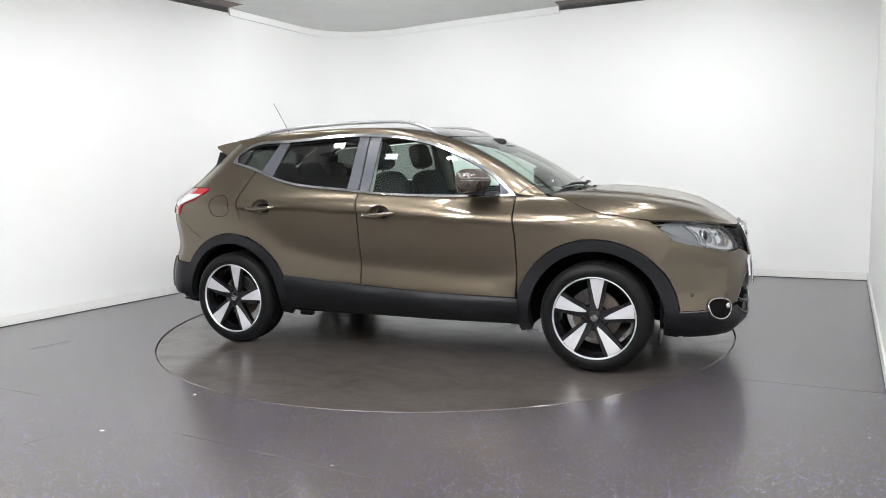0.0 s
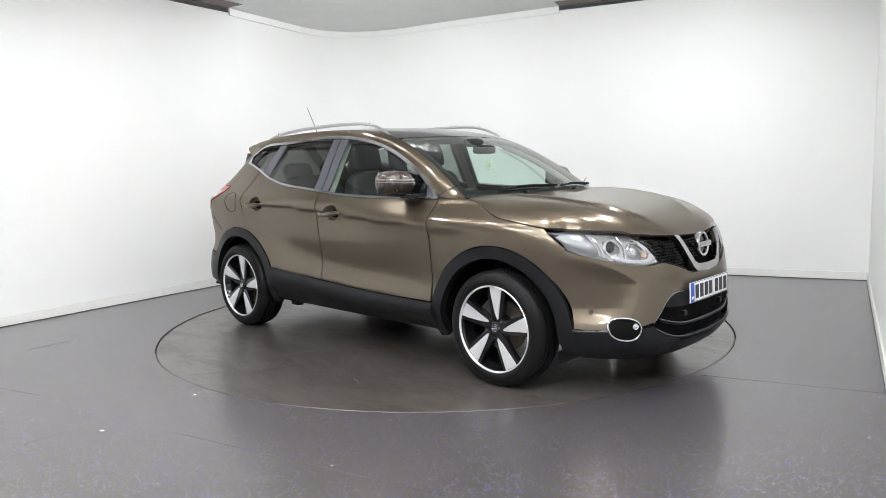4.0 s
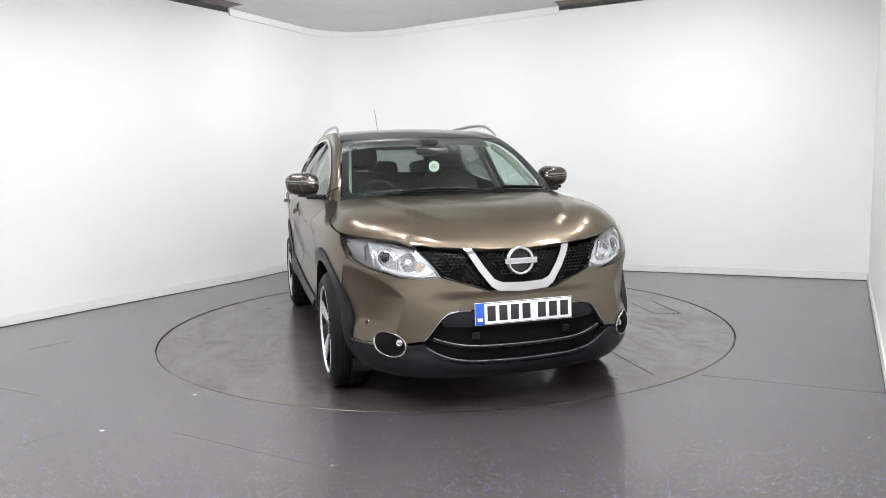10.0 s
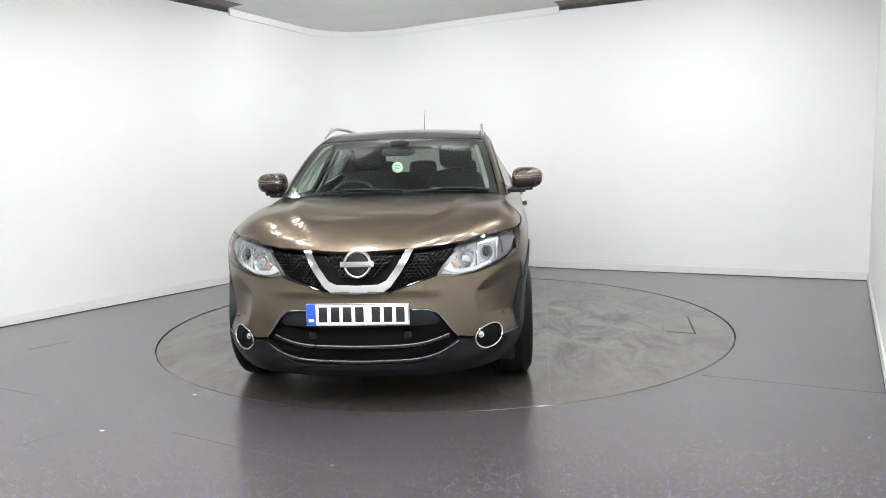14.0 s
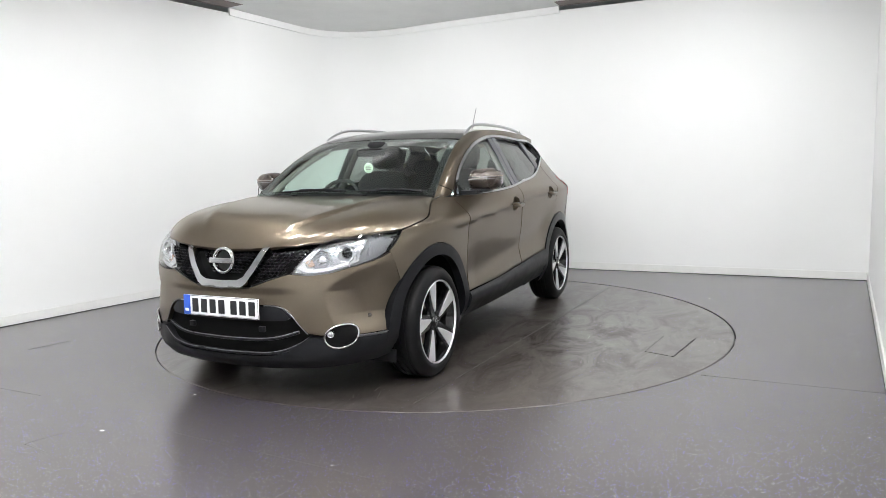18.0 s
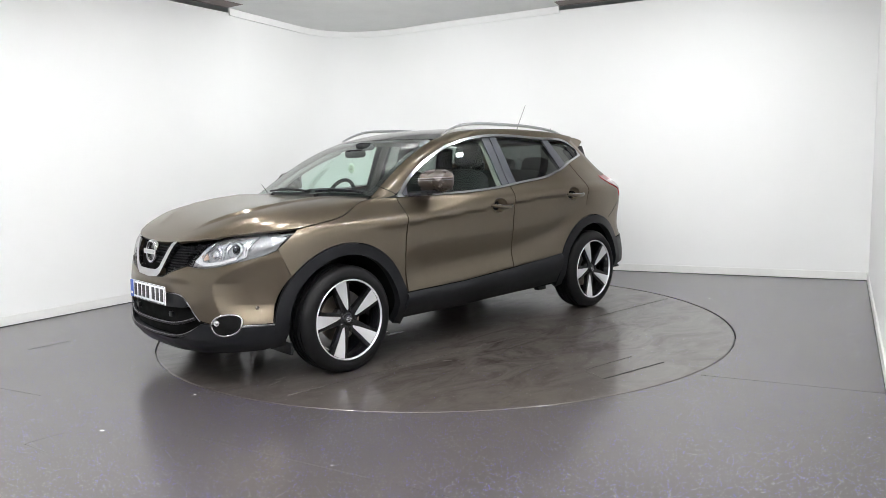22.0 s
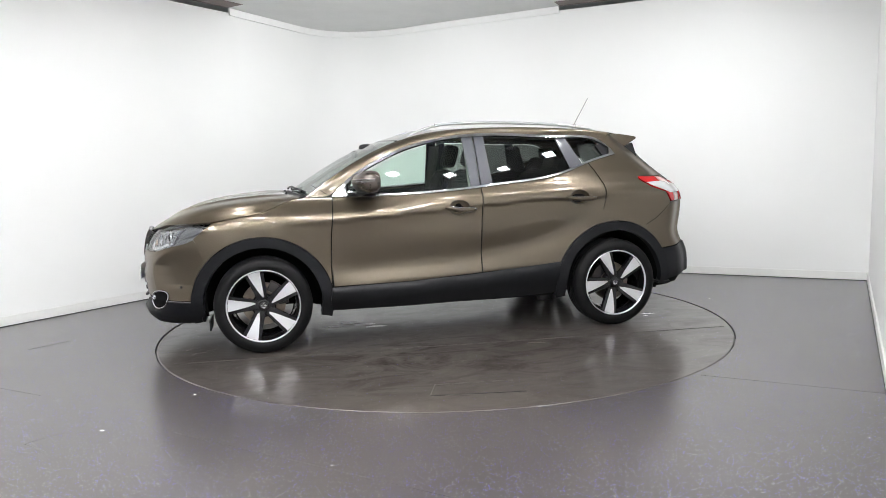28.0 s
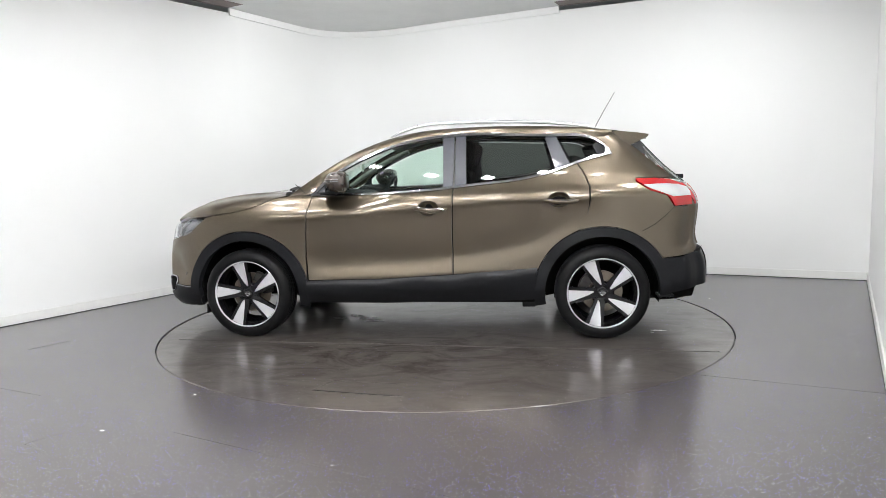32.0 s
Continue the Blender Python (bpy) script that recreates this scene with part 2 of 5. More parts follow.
def spline(xs, ys, smooth=0.0):
    """A smooth function through the knots (natural cubic), flat beyond its ends; smooth: extra rounding, in units of x."""
    xs, ys = np.array(xs, float), np.array(ys, float)
    if xs[0] > xs[-1]:
        xs, ys = xs[::-1], ys[::-1]
    n, h = len(xs), np.diff(xs)
    A, r = np.eye(n), np.zeros(n)
    for i in range(1, n - 1):
        A[i, i - 1:i + 2] = h[i - 1], 2 * (h[i - 1] + h[i]), h[i]
        r[i] = 6 * ((ys[i + 1] - ys[i]) / h[i] - (ys[i] - ys[i - 1]) / h[i - 1])
    M = np.linalg.solve(A, r)
    q = np.linspace(xs[0], xs[-1], 1500)
    k = np.clip(np.searchsorted(xs, q) - 1, 0, n - 2)
    a, b = (xs[k + 1] - q) / h[k], (q - xs[k]) / h[k]
    v = a * ys[k] + b * ys[k + 1] + ((a ** 3 - a) * M[k] + (b ** 3 - b) * M[k + 1]) * h[k] ** 2 / 6
    return lambda x: np.interp(x, q, v)


def sstep(x, a, b):
    t = np.clip((np.asarray(x, float) - a) / (b - a), 0, 1)
    return t * t * (3 - 2 * t)


def dense(poly, step, closed=True):
    out = []
    n = len(poly)
    for i in range(n if closed else n - 1):
        a, b = np.array(poly[i], float), np.array(poly[(i + 1) % n], float)
        k = max(1, int(np.ceil(np.linalg.norm(b - a) / step)))
        out += [a + (b - a) * j / k for j in range(k)]
    if not closed:
        out.append(np.array(poly[-1], float))
    return np.array(out)


def rounded(poly, step=0.02, passes=1, keep=()):
    """Soften a closed outline: each pass cuts the corners (Chaikin), but for those named in keep."""
    pts = [(np.array(p, float), i in keep) for i, p in enumerate(poly)]
    for _ in range(passes):
        res = []
        n = len(pts)
        for i in range(n):
            (p, k), (a, _), (b, _) = pts[i], pts[i - 1], pts[(i + 1) % n]
            if k:
                res.append((p, True))
            else:
                res += [(p * 0.75 + a * 0.25, False), (p * 0.75 + b * 0.25, False)]
        pts = res
    return [p for p, _ in pts]


def inside(poly, pts):
    x, y = pts[:, 0][:, None], pts[:, 1][:, None]
    ax, ay = poly[:, 0][None], poly[:, 1][None]
    bx, by = np.roll(ax, -1, 1), np.roll(ay, -1, 1)
    cross = ((ay > y) != (by > y)) & (x < (bx - ax) * (y - ay) / np.where(by == ay, 1e-12, by - ay) + ax)
    return cross.sum(1) % 2 == 1


def edge_gap(poly, pts):
    a, b = poly[None], np.roll(poly, -1, 0)[None]
    d = b - a
    t = np.clip(((pts[:, None] - a) * d).sum(2) / np.maximum((d * d).sum(2), 1e-12), 0, 1)
    return np.linalg.norm(pts[:, None] - a - t[..., None] * d, axis=2).min(1)


def shrink(poly, gap):
    area = 0.5 * np.sum(poly[:, 0] * np.roll(poly[:, 1], -1) - np.roll(poly[:, 0], -1) * poly[:, 1])
    d = np.roll(poly, -1, 0) - np.roll(poly, 1, 0)
    n = np.stack([-d[:, 1], d[:, 0]], 1) / np.maximum(np.linalg.norm(d, axis=1), 1e-9)[:, None]
    return poly + n * gap * np.sign(area)


def surf_normals(fn, A, B):
    h = 0.004
    n = np.cross(fn(A + h, B) - fn(A - h, B), fn(A, B + h) - fn(A, B - h))
    return n / np.maximum(np.linalg.norm(n, axis=1), 1e-12)[:, None]


def patch(outline, fn, step=0.04, thick=0.012, gap=0.002, holes=(), lift=0.0, centre=(0, 0, 0.75), edge_step=None):
    """A sheet over the curved surface fn, cut to the outline (in fn's own two numbers), with holes and folded edges."""
    edge_step = edge_step or step * 0.6
    loops = [shrink(dense(outline, edge_step), gap)] + [shrink(dense(h, edge_step), -gap) for h in holes]
    lo, hi = loops[0].min(0), loops[0].max(0)
    gx, gy = np.meshgrid(np.arange(lo[0] + step / 2, hi[0], step), np.arange(lo[1] + step / 2, hi[1], step))
    gp = np.stack([gx.ravel(), gy.ravel()], 1)
    if len(gp):
        ok = inside(loops[0], gp)
        for k, L in enumerate(loops):
            if k:
                ok &= ~inside(L, gp)
            ok &= edge_gap(L, gp) > step * 0.35
        gp = gp[ok]
    pts, edges, spans = [], [], []
    for L in loops:
        s = len(pts)
        pts += list(L)
        edges += [(s + i, s + (i + 1) % len(L)) for i in range(len(L))]
        spans.append((s, len(L)))
    pts += list(gp)
    co, _, tri, *_ = delaunay_2d_cdt([Vector(p) for p in pts], edges, [], 0, 1e-7)
    P = np.array([tuple(c) for c in co])
    tri = np.array([t for t in tri])
    mid = P[tri].mean(1)
    ok = inside(loops[0], mid)
    for L in loops[1:]:
        ok &= ~inside(L, mid)
    tri = tri[ok]
    X, N = fn(P[:, 0], P[:, 1]), surf_normals(fn, P[:, 0], P[:, 1])
    side = np.sign(((X - np.array(centre)) * N).sum(1).sum() or 1.0)
    N = N * side
    X = X + N * lift
    faces = [tuple(int(i) for i in (t if side > 0 else t[::-1])) for t in tri]
    fix = []
    for t in faces:
        q = X[list(t)]
        fix.append(t if np.dot(np.cross(q[1] - q[0], q[2] - q[0]), N[list(t)].sum(0)) > 0 else t[::-1])
    verts, norms = list(X), list(N)
    if thick:
        for L in loops:
            LX, LN = fn(L[:, 0], L[:, 1]), surf_normals(fn, L[:, 0], L[:, 1]) * side
            LX = LX + LN * lift
            Q = shrink(L, -0.003 if L is loops[0] else 0.003)
            O = fn(Q[:, 0], Q[:, 1]) - fn(L[:, 0], L[:, 1])
            O /= np.maximum(np.linalg.norm(O, axis=1), 1e-9)[:, None]
            n, s = len(L), len(verts)
            verts += list(LX) + list(LX - LN * thick)
            norms += list(O) + list(O)
            for i in range(n):
                j = (i + 1) % n
                f = (s + i, s + j, s + n + j, s + n + i)
                q = [np.array(verts[k]) for k in f]
                nn = np.cross(q[1] - q[0], q[2] - q[0])
                fix.append(f if np.dot(nn, O[i]) > 0 else f[::-1])
    return verts, fix, norms


def sheet(name, mat, parent, outline, fn, mirror=False, label="", **kw):
    v, f, n = patch(outline, fn, **kw)
    if mirror:
        v, n, f = [(p[0], -p[1], p[2]) for p in v], [(p[0], -p[1], p[2]) for p in n], [q[::-1] for q in f]
    return link_mesh(name, v, f, mat, parent, label, True, n)


# ---- the room ----
def wall_run(name, pts, height, thick, label, z0=0.0, mat=None):
    """An upright wall along plan points, with its thickness on the outer side (left of the way)."""
    pts = [Vector(p) for p in pts]
    outer = []
    for i, p in enumerate(pts):
        d = (pts[min(i + 1, len(pts) - 1)] - pts[max(i - 1, 0)]).normalized()
        outer.append(p + Vector((-d.y, d.x)) * thick)
    v, f, n = [], [], len(pts)
    for ring, z in ((pts, z0), (pts, height), (outer, height), (outer, z0)):
        v += [(p.x, p.y, z) for p in ring]
    for k in range(4):
        a, b = k * n, ((k + 1) % 4) * n
        f += [(a + i, b + i, b + i + 1, a + i + 1) for i in range(n - 1)]
    f += [(0, n, 2 * n, 3 * n), (n - 1, 4 * n - 1, 3 * n - 1, 2 * n - 1)]
    bm = bmesh.new()
    vs = [bm.verts.new(p) for p in v]
    for q in f:
        bm.faces.new([vs[i] for i in q])
    return tagged(part(name, bm, mat or WALL, None, "", True, 30), label, "", "", "structure")


LEFT_FAR, LEFT_DIR = Vector((-2.295, 2.409)), Vector((0.5427, 0.8400))
BACK_FAR, BACK_DIR = Vector((4.283, 1.327)), Vector((-0.9015, 0.4328))
RIGHT_DIR = Vector((-0.489, -0.872))
# where the left and back walls would meet, and the wide rounding between them
_d = BACK_FAR - LEFT_FAR
_s = (_d.x * BACK_DIR.y - _d.y * BACK_DIR.x) / (LEFT_DIR.x * BACK_DIR.y - LEFT_DIR.y * BACK_DIR.x)
CORNER = LEFT_FAR + LEFT_DIR * _s
_bend = np.array([tuple(LEFT_FAR), (-2.10, 2.79), (-1.86, 3.27), (-1.56, 3.76), (-1.22, 3.95), (-0.66, 3.89), (-0.17, 3.61), (0.55, 3.19), (1.41, 2.707)])
_run = np.concatenate([[0], np.cumsum(np.linalg.norm(np.diff(_bend, axis=0), axis=1))])
COVE = [Vector((float(spline(_run, _bend[:, 0])(u)), float(spline(_run, _bend[:, 1])(u)))) for u in np.linspace(0, _run[-1], 33)]
LEFT_NEAR = LEFT_FAR - LEFT_DIR * 7.5
RIGHT_NEAR = BACK_FAR + RIGHT_DIR * 6.2
WALL_TOP = 3.0


def build_room():
    run = [LEFT_NEAR] + COVE + [BACK_FAR]
    wall_run("wall_back", run, WALL_TOP, 0.12, "white painted studio wall with a rounded corner")
    wall_run("wall_right", [BACK_FAR + RIGHT_DIR * 0.004, RIGHT_NEAR], WALL_TOP, 0.12, "white painted studio side wall")
    back_l, back_r = LEFT_NEAR + Vector((0.4, -3.2)), RIGHT_NEAR + Vector((0.2, -3.2))
    wall_run("wall_front", [RIGHT_NEAR, back_r, back_l, LEFT_NEAR], 3.4, 0.12, "plain grey wall behind the camera", mat=BEHIND)
    # skirting boards
    for nm, pts in (("baseboard_back", run), ("baseboard_right", [BACK_FAR, RIGHT_NEAR])):
        ins = []
        for i, p in enumerate(pts):
            d = (pts[min(i + 1, len(pts) - 1)] - pts[max(i - 1, 0)]).normalized()
            ins.append(p - Vector((-d.y, d.x)) * 0.014)
        wall_run(nm, ins, 0.085, 0.012, "white painted skirting board at the wall's foot", mat=SKIRT)
        # shadow line at the skirting's foot, drawn as a thin black strip
        lip = []
        for i, p in enumerate(pts):
            d = (pts[min(i + 1, len(pts) - 1)] - pts[max(i - 1, 0)]).normalized()
            lip.append(p - Vector((-d.y, d.x)) * 0.018)
        wall_run(nm.replace("baseboard", "trim"), lip, 0.006, 0.004, "dark strip drawn for the shadow line along the skirting", mat=SEAM)
    # curved fascia at the rounded corner, between two stepped ends
    a, b = Vector((-2.304, 2.363)), Vector((1.41, 2.707))
    band = [a] + COVE[1:-1] + [b]
    inner = []
    for i, p in enumerate(band):
        d = (band[min(i + 1, len(band) - 1)] - band[max(i - 1, 0)]).normalized()
        inner.append(p - Vector((-d.y, d.x)) * 0.022)
    wall_run("trim_cornice", inner, 3.045, 0.018, "white curved fascia board under the ceiling", z0=2.968)
    # ceiling: a grey plain; thin dark plates paint the shade along the straight walls
    bm = bmesh.new()
    box(bm, (0.0, -2.0, 3.11), (16.0, 16.0, 0.12))
    part("ceiling", bm, CEILING_MAT, None, "", False)
    tagged(bpy.data.objects["ceiling"], "matt light grey ceiling above the studio", "", "", "structure")
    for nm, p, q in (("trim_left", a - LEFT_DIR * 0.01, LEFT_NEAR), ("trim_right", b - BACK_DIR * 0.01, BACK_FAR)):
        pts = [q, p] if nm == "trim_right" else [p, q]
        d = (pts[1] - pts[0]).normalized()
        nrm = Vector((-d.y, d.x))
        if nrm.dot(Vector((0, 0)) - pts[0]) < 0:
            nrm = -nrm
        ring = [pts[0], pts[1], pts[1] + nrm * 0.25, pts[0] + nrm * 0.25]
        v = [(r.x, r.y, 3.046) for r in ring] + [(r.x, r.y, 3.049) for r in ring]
        tagged(link_mesh(nm, v, [(0, 1, 2, 3), (4, 5, 6, 7), (0, 1, 5, 4), (1, 2, 6, 5), (2, 3, 7, 6), (3, 0, 4, 7)], CEILING_SHADE, None, "", False),
               "thin dark plate under the ceiling, standing for the shade along the wall", "", "", "structure")


def build_floor():
    n = 128
    ring = [(TABLE_RADIUS * math.cos(2 * math.pi * i / n), TABLE_RADIUS * math.sin(2 * math.pi * i / n)) for i in range(n)]
    r1 = [(x * 1.0035, y * 1.0035, 0.0) for x, y in ring]
    outer = []
    for x, y in ring:
        k = 9.0 / max(abs(x), abs(y))
        outer.append((x * k, y * k - 0.0, 0.0))
    low = [(x, y, -0.03) for x, y, _ in r1]
    v = r1 + outer + low
    f = [(i, n + i, n + (i + 1) % n, (i + 1) % n) for i in range(n)] + [(i, (i + 1) % n, 2 * n + (i + 1) % n, 2 * n + i) for i in range(n)]
    tagged(link_mesh("floor", v, f, FLOOR_MAT, None, "", False), "dark grey sparkling vinyl studio floor with scuffs", "", "", "structure")
    pit = [(x * 1.02, y * 1.02, -0.03) for x, y in ring]
    tagged(link_mesh("ground", [(0, 0, -0.03)] + pit, [(0, 1 + i, 1 + (i + 1) % n) for i in range(n)], SEAM, None, "", False), "black pit floor under the turntable", "", "", "structure")


def strip(name, parent, p, q, w, mat, z):
    """A thin flat line on the floor from p to q."""
    d = (Vector(q) - Vector(p)).normalized()
    s = Vector((-d.y, d.x)) * w / 2
    a, b = Vector(p), Vector(q)
    ring = [a + s, a - s, b - s, b + s]
    v = [(r.x, r.y, z + 0.0012) for r in ring] + [(r.x, r.y, z - 0.0022) for r in ring]
    return link_mesh(name, v, [(0, 1, 2, 3), (0, 4, 5, 1), (1, 5, 6, 2), (2, 6, 7, 3), (3, 7, 4, 0)], mat, parent, "", False)


def build_seams():
    lines = [((-3.06, -0.66), (-2.874, -0.408), 0.005, SEAM), ((-3.3, -1.3), (-2.351, -1.768), 0.003, SEAM_SOFT), ((-1.90, -2.38), (-2.02, -2.511), 0.004, SEAM_SOFT),
             ((-2.02, -2.511), (-1.851, -2.624), 0.004, SEAM_SOFT), ((1.501, -1.698), (2.6, -2.235), 0.003, SEAM_SOFT), ((-1.341, -2.412), (0.9, -3.68), 0.003, SEAM_SOFT)]
    for k, (p, q, w, mat) in enumerate(lines):
        tagged(strip("floor_seam", None, p, q, w, mat, 0.0), "thin dark joint in the vinyl floor", "", "", "structure")


def build_marks():
    """Pale chips trodden into the vinyl."""
    for x, y, r in ((-1.72, -2.36, 0.008), (-1.44, -1.82, 0.006), (-3.18, -1.05, 0.012), (2.42, 0.62, 0.008), (-2.35, -2.9, 0.010), (1.9, -2.7, 0.003), (-0.5, -2.85, 0.006)):
        n = 9
        v = [(x, y, 0.0025)] + [(x + r * (0.5 + 0.7 * random.random()) * math.cos(2 * math.pi * i / n) * 1.6, y + r * (0.4 + 0.6 * random.random()) * math.sin(2 * math.pi * i / n), 0.0004) for i in range(n)]
        tagged(link_mesh("floor_mark", v, [(0, 1 + i, 1 + (i + 1) % n) for i in range(n)], FLAKE, None, "", False), "small pale chip lying on the vinyl floor", "", "", "structure")


def build_turntable():
    base = new("turntable")
    tagged(base, "round dark grey turntable set flush into the studio floor", "turntable")
    bm = bmesh.new()
    R = TABLE_RADIUS
    lathe(bm, [(0, -0.002), (R * 0.3, -0.002), (R * 0.7, -0.002), (R - 0.008, -0.002), (R - 0.001, -0.006), (R - 0.001, -0.026), (0, -0.026)], 128, "Z")
    part("disc", bm, TABLE_MAT, base, "", True, 8)
    # a small cut hatch near the rim, with open joints
    ox, oy = CAR_OFF
    A, B, C, D = [(x + ox, y + oy) for x, y in ((-0.10, 1.995), (0.36, 1.94), (0.43, 2.13), (-0.11, 2.215))]
    for p, q, w in ((A, B, 0.002), (B, C, 0.004), (C, D, 0.008)):
        strip("hatch_joint", base, p, q, w, SEAM if w > 0.004 else SEAM_SOFT, 0.0)
    # flaked paint near the middle
    for k, (x, y, r) in enumerate(((0.79, 0.20, 0.05), (0.66, 0.12, 0.07), (0.56, 0.20, 0.09), (0.47, 0.30, 0.07), (0.70, 0.07, 0.05), (-1.75, 0.60, 0.045), (-1.70, 0.66, 0.02))):
        n = 15
        v = [(x + ox, y + oy, 0.0006)] + [(x + ox + r * (0.45 + 0.6 * random.random()) * math.cos(2 * math.pi * i / n) * 1.5, y + oy + r * (0.4 + 0.6 * random.random()) * math.sin(2 * math.pi * i / n) * 0.5, 0.0004) for i in range(n)]
        link_mesh("flaked_patch", v, [(0, 1 + i, 1 + (i + 1) % n) for i in range(n)], FLAKE, base, "pale flaked patch", False)
    for x, y, a, w in ((1.78, 0.72, 20, 0.11), (1.70, 0.66, 8, 0.07), (1.86, 0.60, 30, 0.05), (0.30, 1.05, 15, 0.09), (-0.55, 1.20, -12, 0.12), (-0.9, 1.35, 25, 0.08), (0.75, 1.15, -30, 0.06), (0.1, 1.5, 5, 0.10), (-1.2, -1.1, 40, 0.09), (0.6, -1.3, -20, 0.08)):
        c, d = Vector((x + ox, y + oy)), Vector((math.cos(radians(a)), math.sin(radians(a)))) * w / 2
        strip("scratch", base, tuple(c - d), tuple(c + d), 0.004, SCRATCH, -0.0006)
    # two sheets of floor covering meet in a line across the disc
    strip("sheet_joint", base, (-1.95, 0.95), (1.95, 0.72), 0.002, SEAM_SOFT, 0.0)
    return base


def build_lights():
    """Square light panels: a half ring of them in the ceiling over the turntable's near rim, and added unseen fill rows
    over the floor before it.
    """
    spots = [(RING_R * math.cos(radians(a)), RING_R * math.sin(radians(a)), RING_GLOW, RING_SIZE) for a in np.arange(-180, 1, 22.5)]
    spots += [(x, y, FILL_GLOW, FILL_SIZE) for x, y in FILL_SPOTS]
    first = {}
    for x, y, mat, w in spots:
        place = Matrix.Translation((x, y, 3.048)) @ Matrix.Rotation(radians(52), 4, "Z")
        if mat.name in first:
            copy_thing(first[mat.name], place)
            continue
        lamp = first[mat.name] = new("ceiling_light")
        tagged(lamp, "square white light panel placed out of view in the ceiling", "ceiling light", "ceiling lights")
        bm = bmesh.new()
        for dx, dy, sx, sy in ((0, 1, w + 0.04, 0.02), (0, -1, w + 0.04, 0.02), (1, 0, 0.02, w), (-1, 0, 0.02, w)):
            box(bm, (dx * (w + 0.02) / 2, dy * (w + 0.02) / 2, -0.008), (sx, sy, 0.016), 0.002)
        part("frame", bm, SKIRT, lamp, "", False)
        bm = bmesh.new()
        box(bm, (0, 0, -0.006), (w - 0.002, w - 0.002, 0.008))
        part("diffuser", bm, mat, lamp, "", False)
        lamp.matrix_basis = place
    # added fill lamps that even the walls' light, out of sight over the car
    in_left, in_back = Vector((LEFT_DIR.y, -LEFT_DIR.x)), Vector((BACK_DIR.y, -BACK_DIR.x)) * -1
    for p, q, power in ((CORNER - LEFT_DIR * 4.6 + in_left * 2.0, CORNER - LEFT_DIR * 4.6, WALL_FILL[0]), (CORNER - LEFT_DIR * 2.6 + in_left * 2.2, CORNER - LEFT_DIR * 2.2, WALL_FILL[1]), (CORNER - (LEFT_DIR + BACK_DIR) * 2.1, CORNER, WALL_FILL[2]),
                        (CORNER - BACK_DIR * 2.6 + in_back * 2.4, CORNER - BACK_DIR * 2.5, WALL_FILL[3]), (CORNER - BACK_DIR * 4.6 + in_back * 2.3, CORNER - BACK_DIR * 4.8, WALL_FILL[4])):
        fix = new("wall_fill")
        tagged(fix, "added unseen lamp that evens the light on the white wall", "wall washer", "wall washers")
        bm = bmesh.new()
        box(bm, (0, 0, 0.022), (0.50, 0.16, 0.03), 0.006)
        part("housing", bm, SKIRT, fix, "", False)
        fix.matrix_basis = look(Vector((p[0], p[1], 2.965)), Vector((q[0], q[1], 1.75)))
        lamp = bpy.data.lights.new("wall_fill_lamp", "AREA")
        lamp.shape, lamp.size, lamp.size_y, lamp.spread = "RECTANGLE", 0.48, 0.14, radians(125)
        lamp.energy, lamp.color = power, (0.985, 0.992, 1.0)
        new("wall_fill_lamp", lamp).parent = fix


build_room()
build_floor()
build_seams()
build_marks()
turntable = build_turntable()
build_lights()


# ---- the car: x to its nose, y to its left, z up, origin on the ground between the axles ----
AXLE, HUB_Z, TYRE_R, RIM_R = 1.323, 0.334, 0.336, 0.253
NOSE = spline([0.10, 0.19, 0.24, 0.30, 0.40, 0.50, 0.60, 0.66, 0.73, 0.80, 0.85, 0.90, 0.96, 1.05, 1.6],
              [2.05, 2.11, 2.16, 2.19, 2.195, 2.195, 2.19, 2.18, 2.165, 2.145, 2.118, 2.06, 1.99, 1.95, 1.95])
TAIL = spline([0.10, 0.20, 0.25, 0.31, 0.42, 0.50, 0.58, 0.66, 0.75, 0.91, 1.02, 1.10, 1.23, 1.41, 1.47, 1.6],
              [-1.95, -2.03, -2.10, -2.135, -2.14, -2.137, -2.115, -2.07, -2.06, -2.075, -2.05, -1.985, -1.84, -1.675, -1.62, -1.5])
_q = [0, .2, .33, .45, .58, .71, .83, .96, 1.1, 1.3, 1.55, 1.95, 2.4]
FRONT_DX = spline(_q, [0, -.005, -.018, -.052, -.10, -.165, -.245, -.355, -.485, -.68, -.93, -1.33, -1.78])
FRONT_ETA = spline(_q, [0, .222, .362, .487, .617, .735, .825, .90, .948, .978, .991, 1.0, 1.0])
_q2 = np.linspace(0, 2.4, 900)
_dx2, _eta2 = FRONT_DX(_q2), np.clip(FRONT_ETA(_q2), 0, 1)
REAR_ETA = spline([0, .004, .02, .05, .11, .20, .33, .55, .9, 1.2], [0, .25, .5, .65, .785, .882, .940, .976, .996, 1.0])
HALF = spline([0.10, 0.20, 0.26, 0.34, 0.45, 0.55, 0.66, 0.78, 0.88, 0.93, 0.97, 1.02, 1.06, 1.10, 1.2, 1.3, 1.4, 1.49, 1.56, 1.62],
              [0.72, 0.79, 0.825, 0.868, 0.880, 0.872, 0.874, 0.886, 0.896, 0.899, 0.892, 0.868, 0.845, 0.827, 0.780, 0.730, 0.676, 0.622, 0.57, 0.52])
CREASE = spline([-2.2, -0.97, -0.26, 0.27, 0.81, 1.3, 1.8, 2.2], [0.075, 0.080, 0.050, 0.009, -0.024, -0.04, -0.05, -0.05])

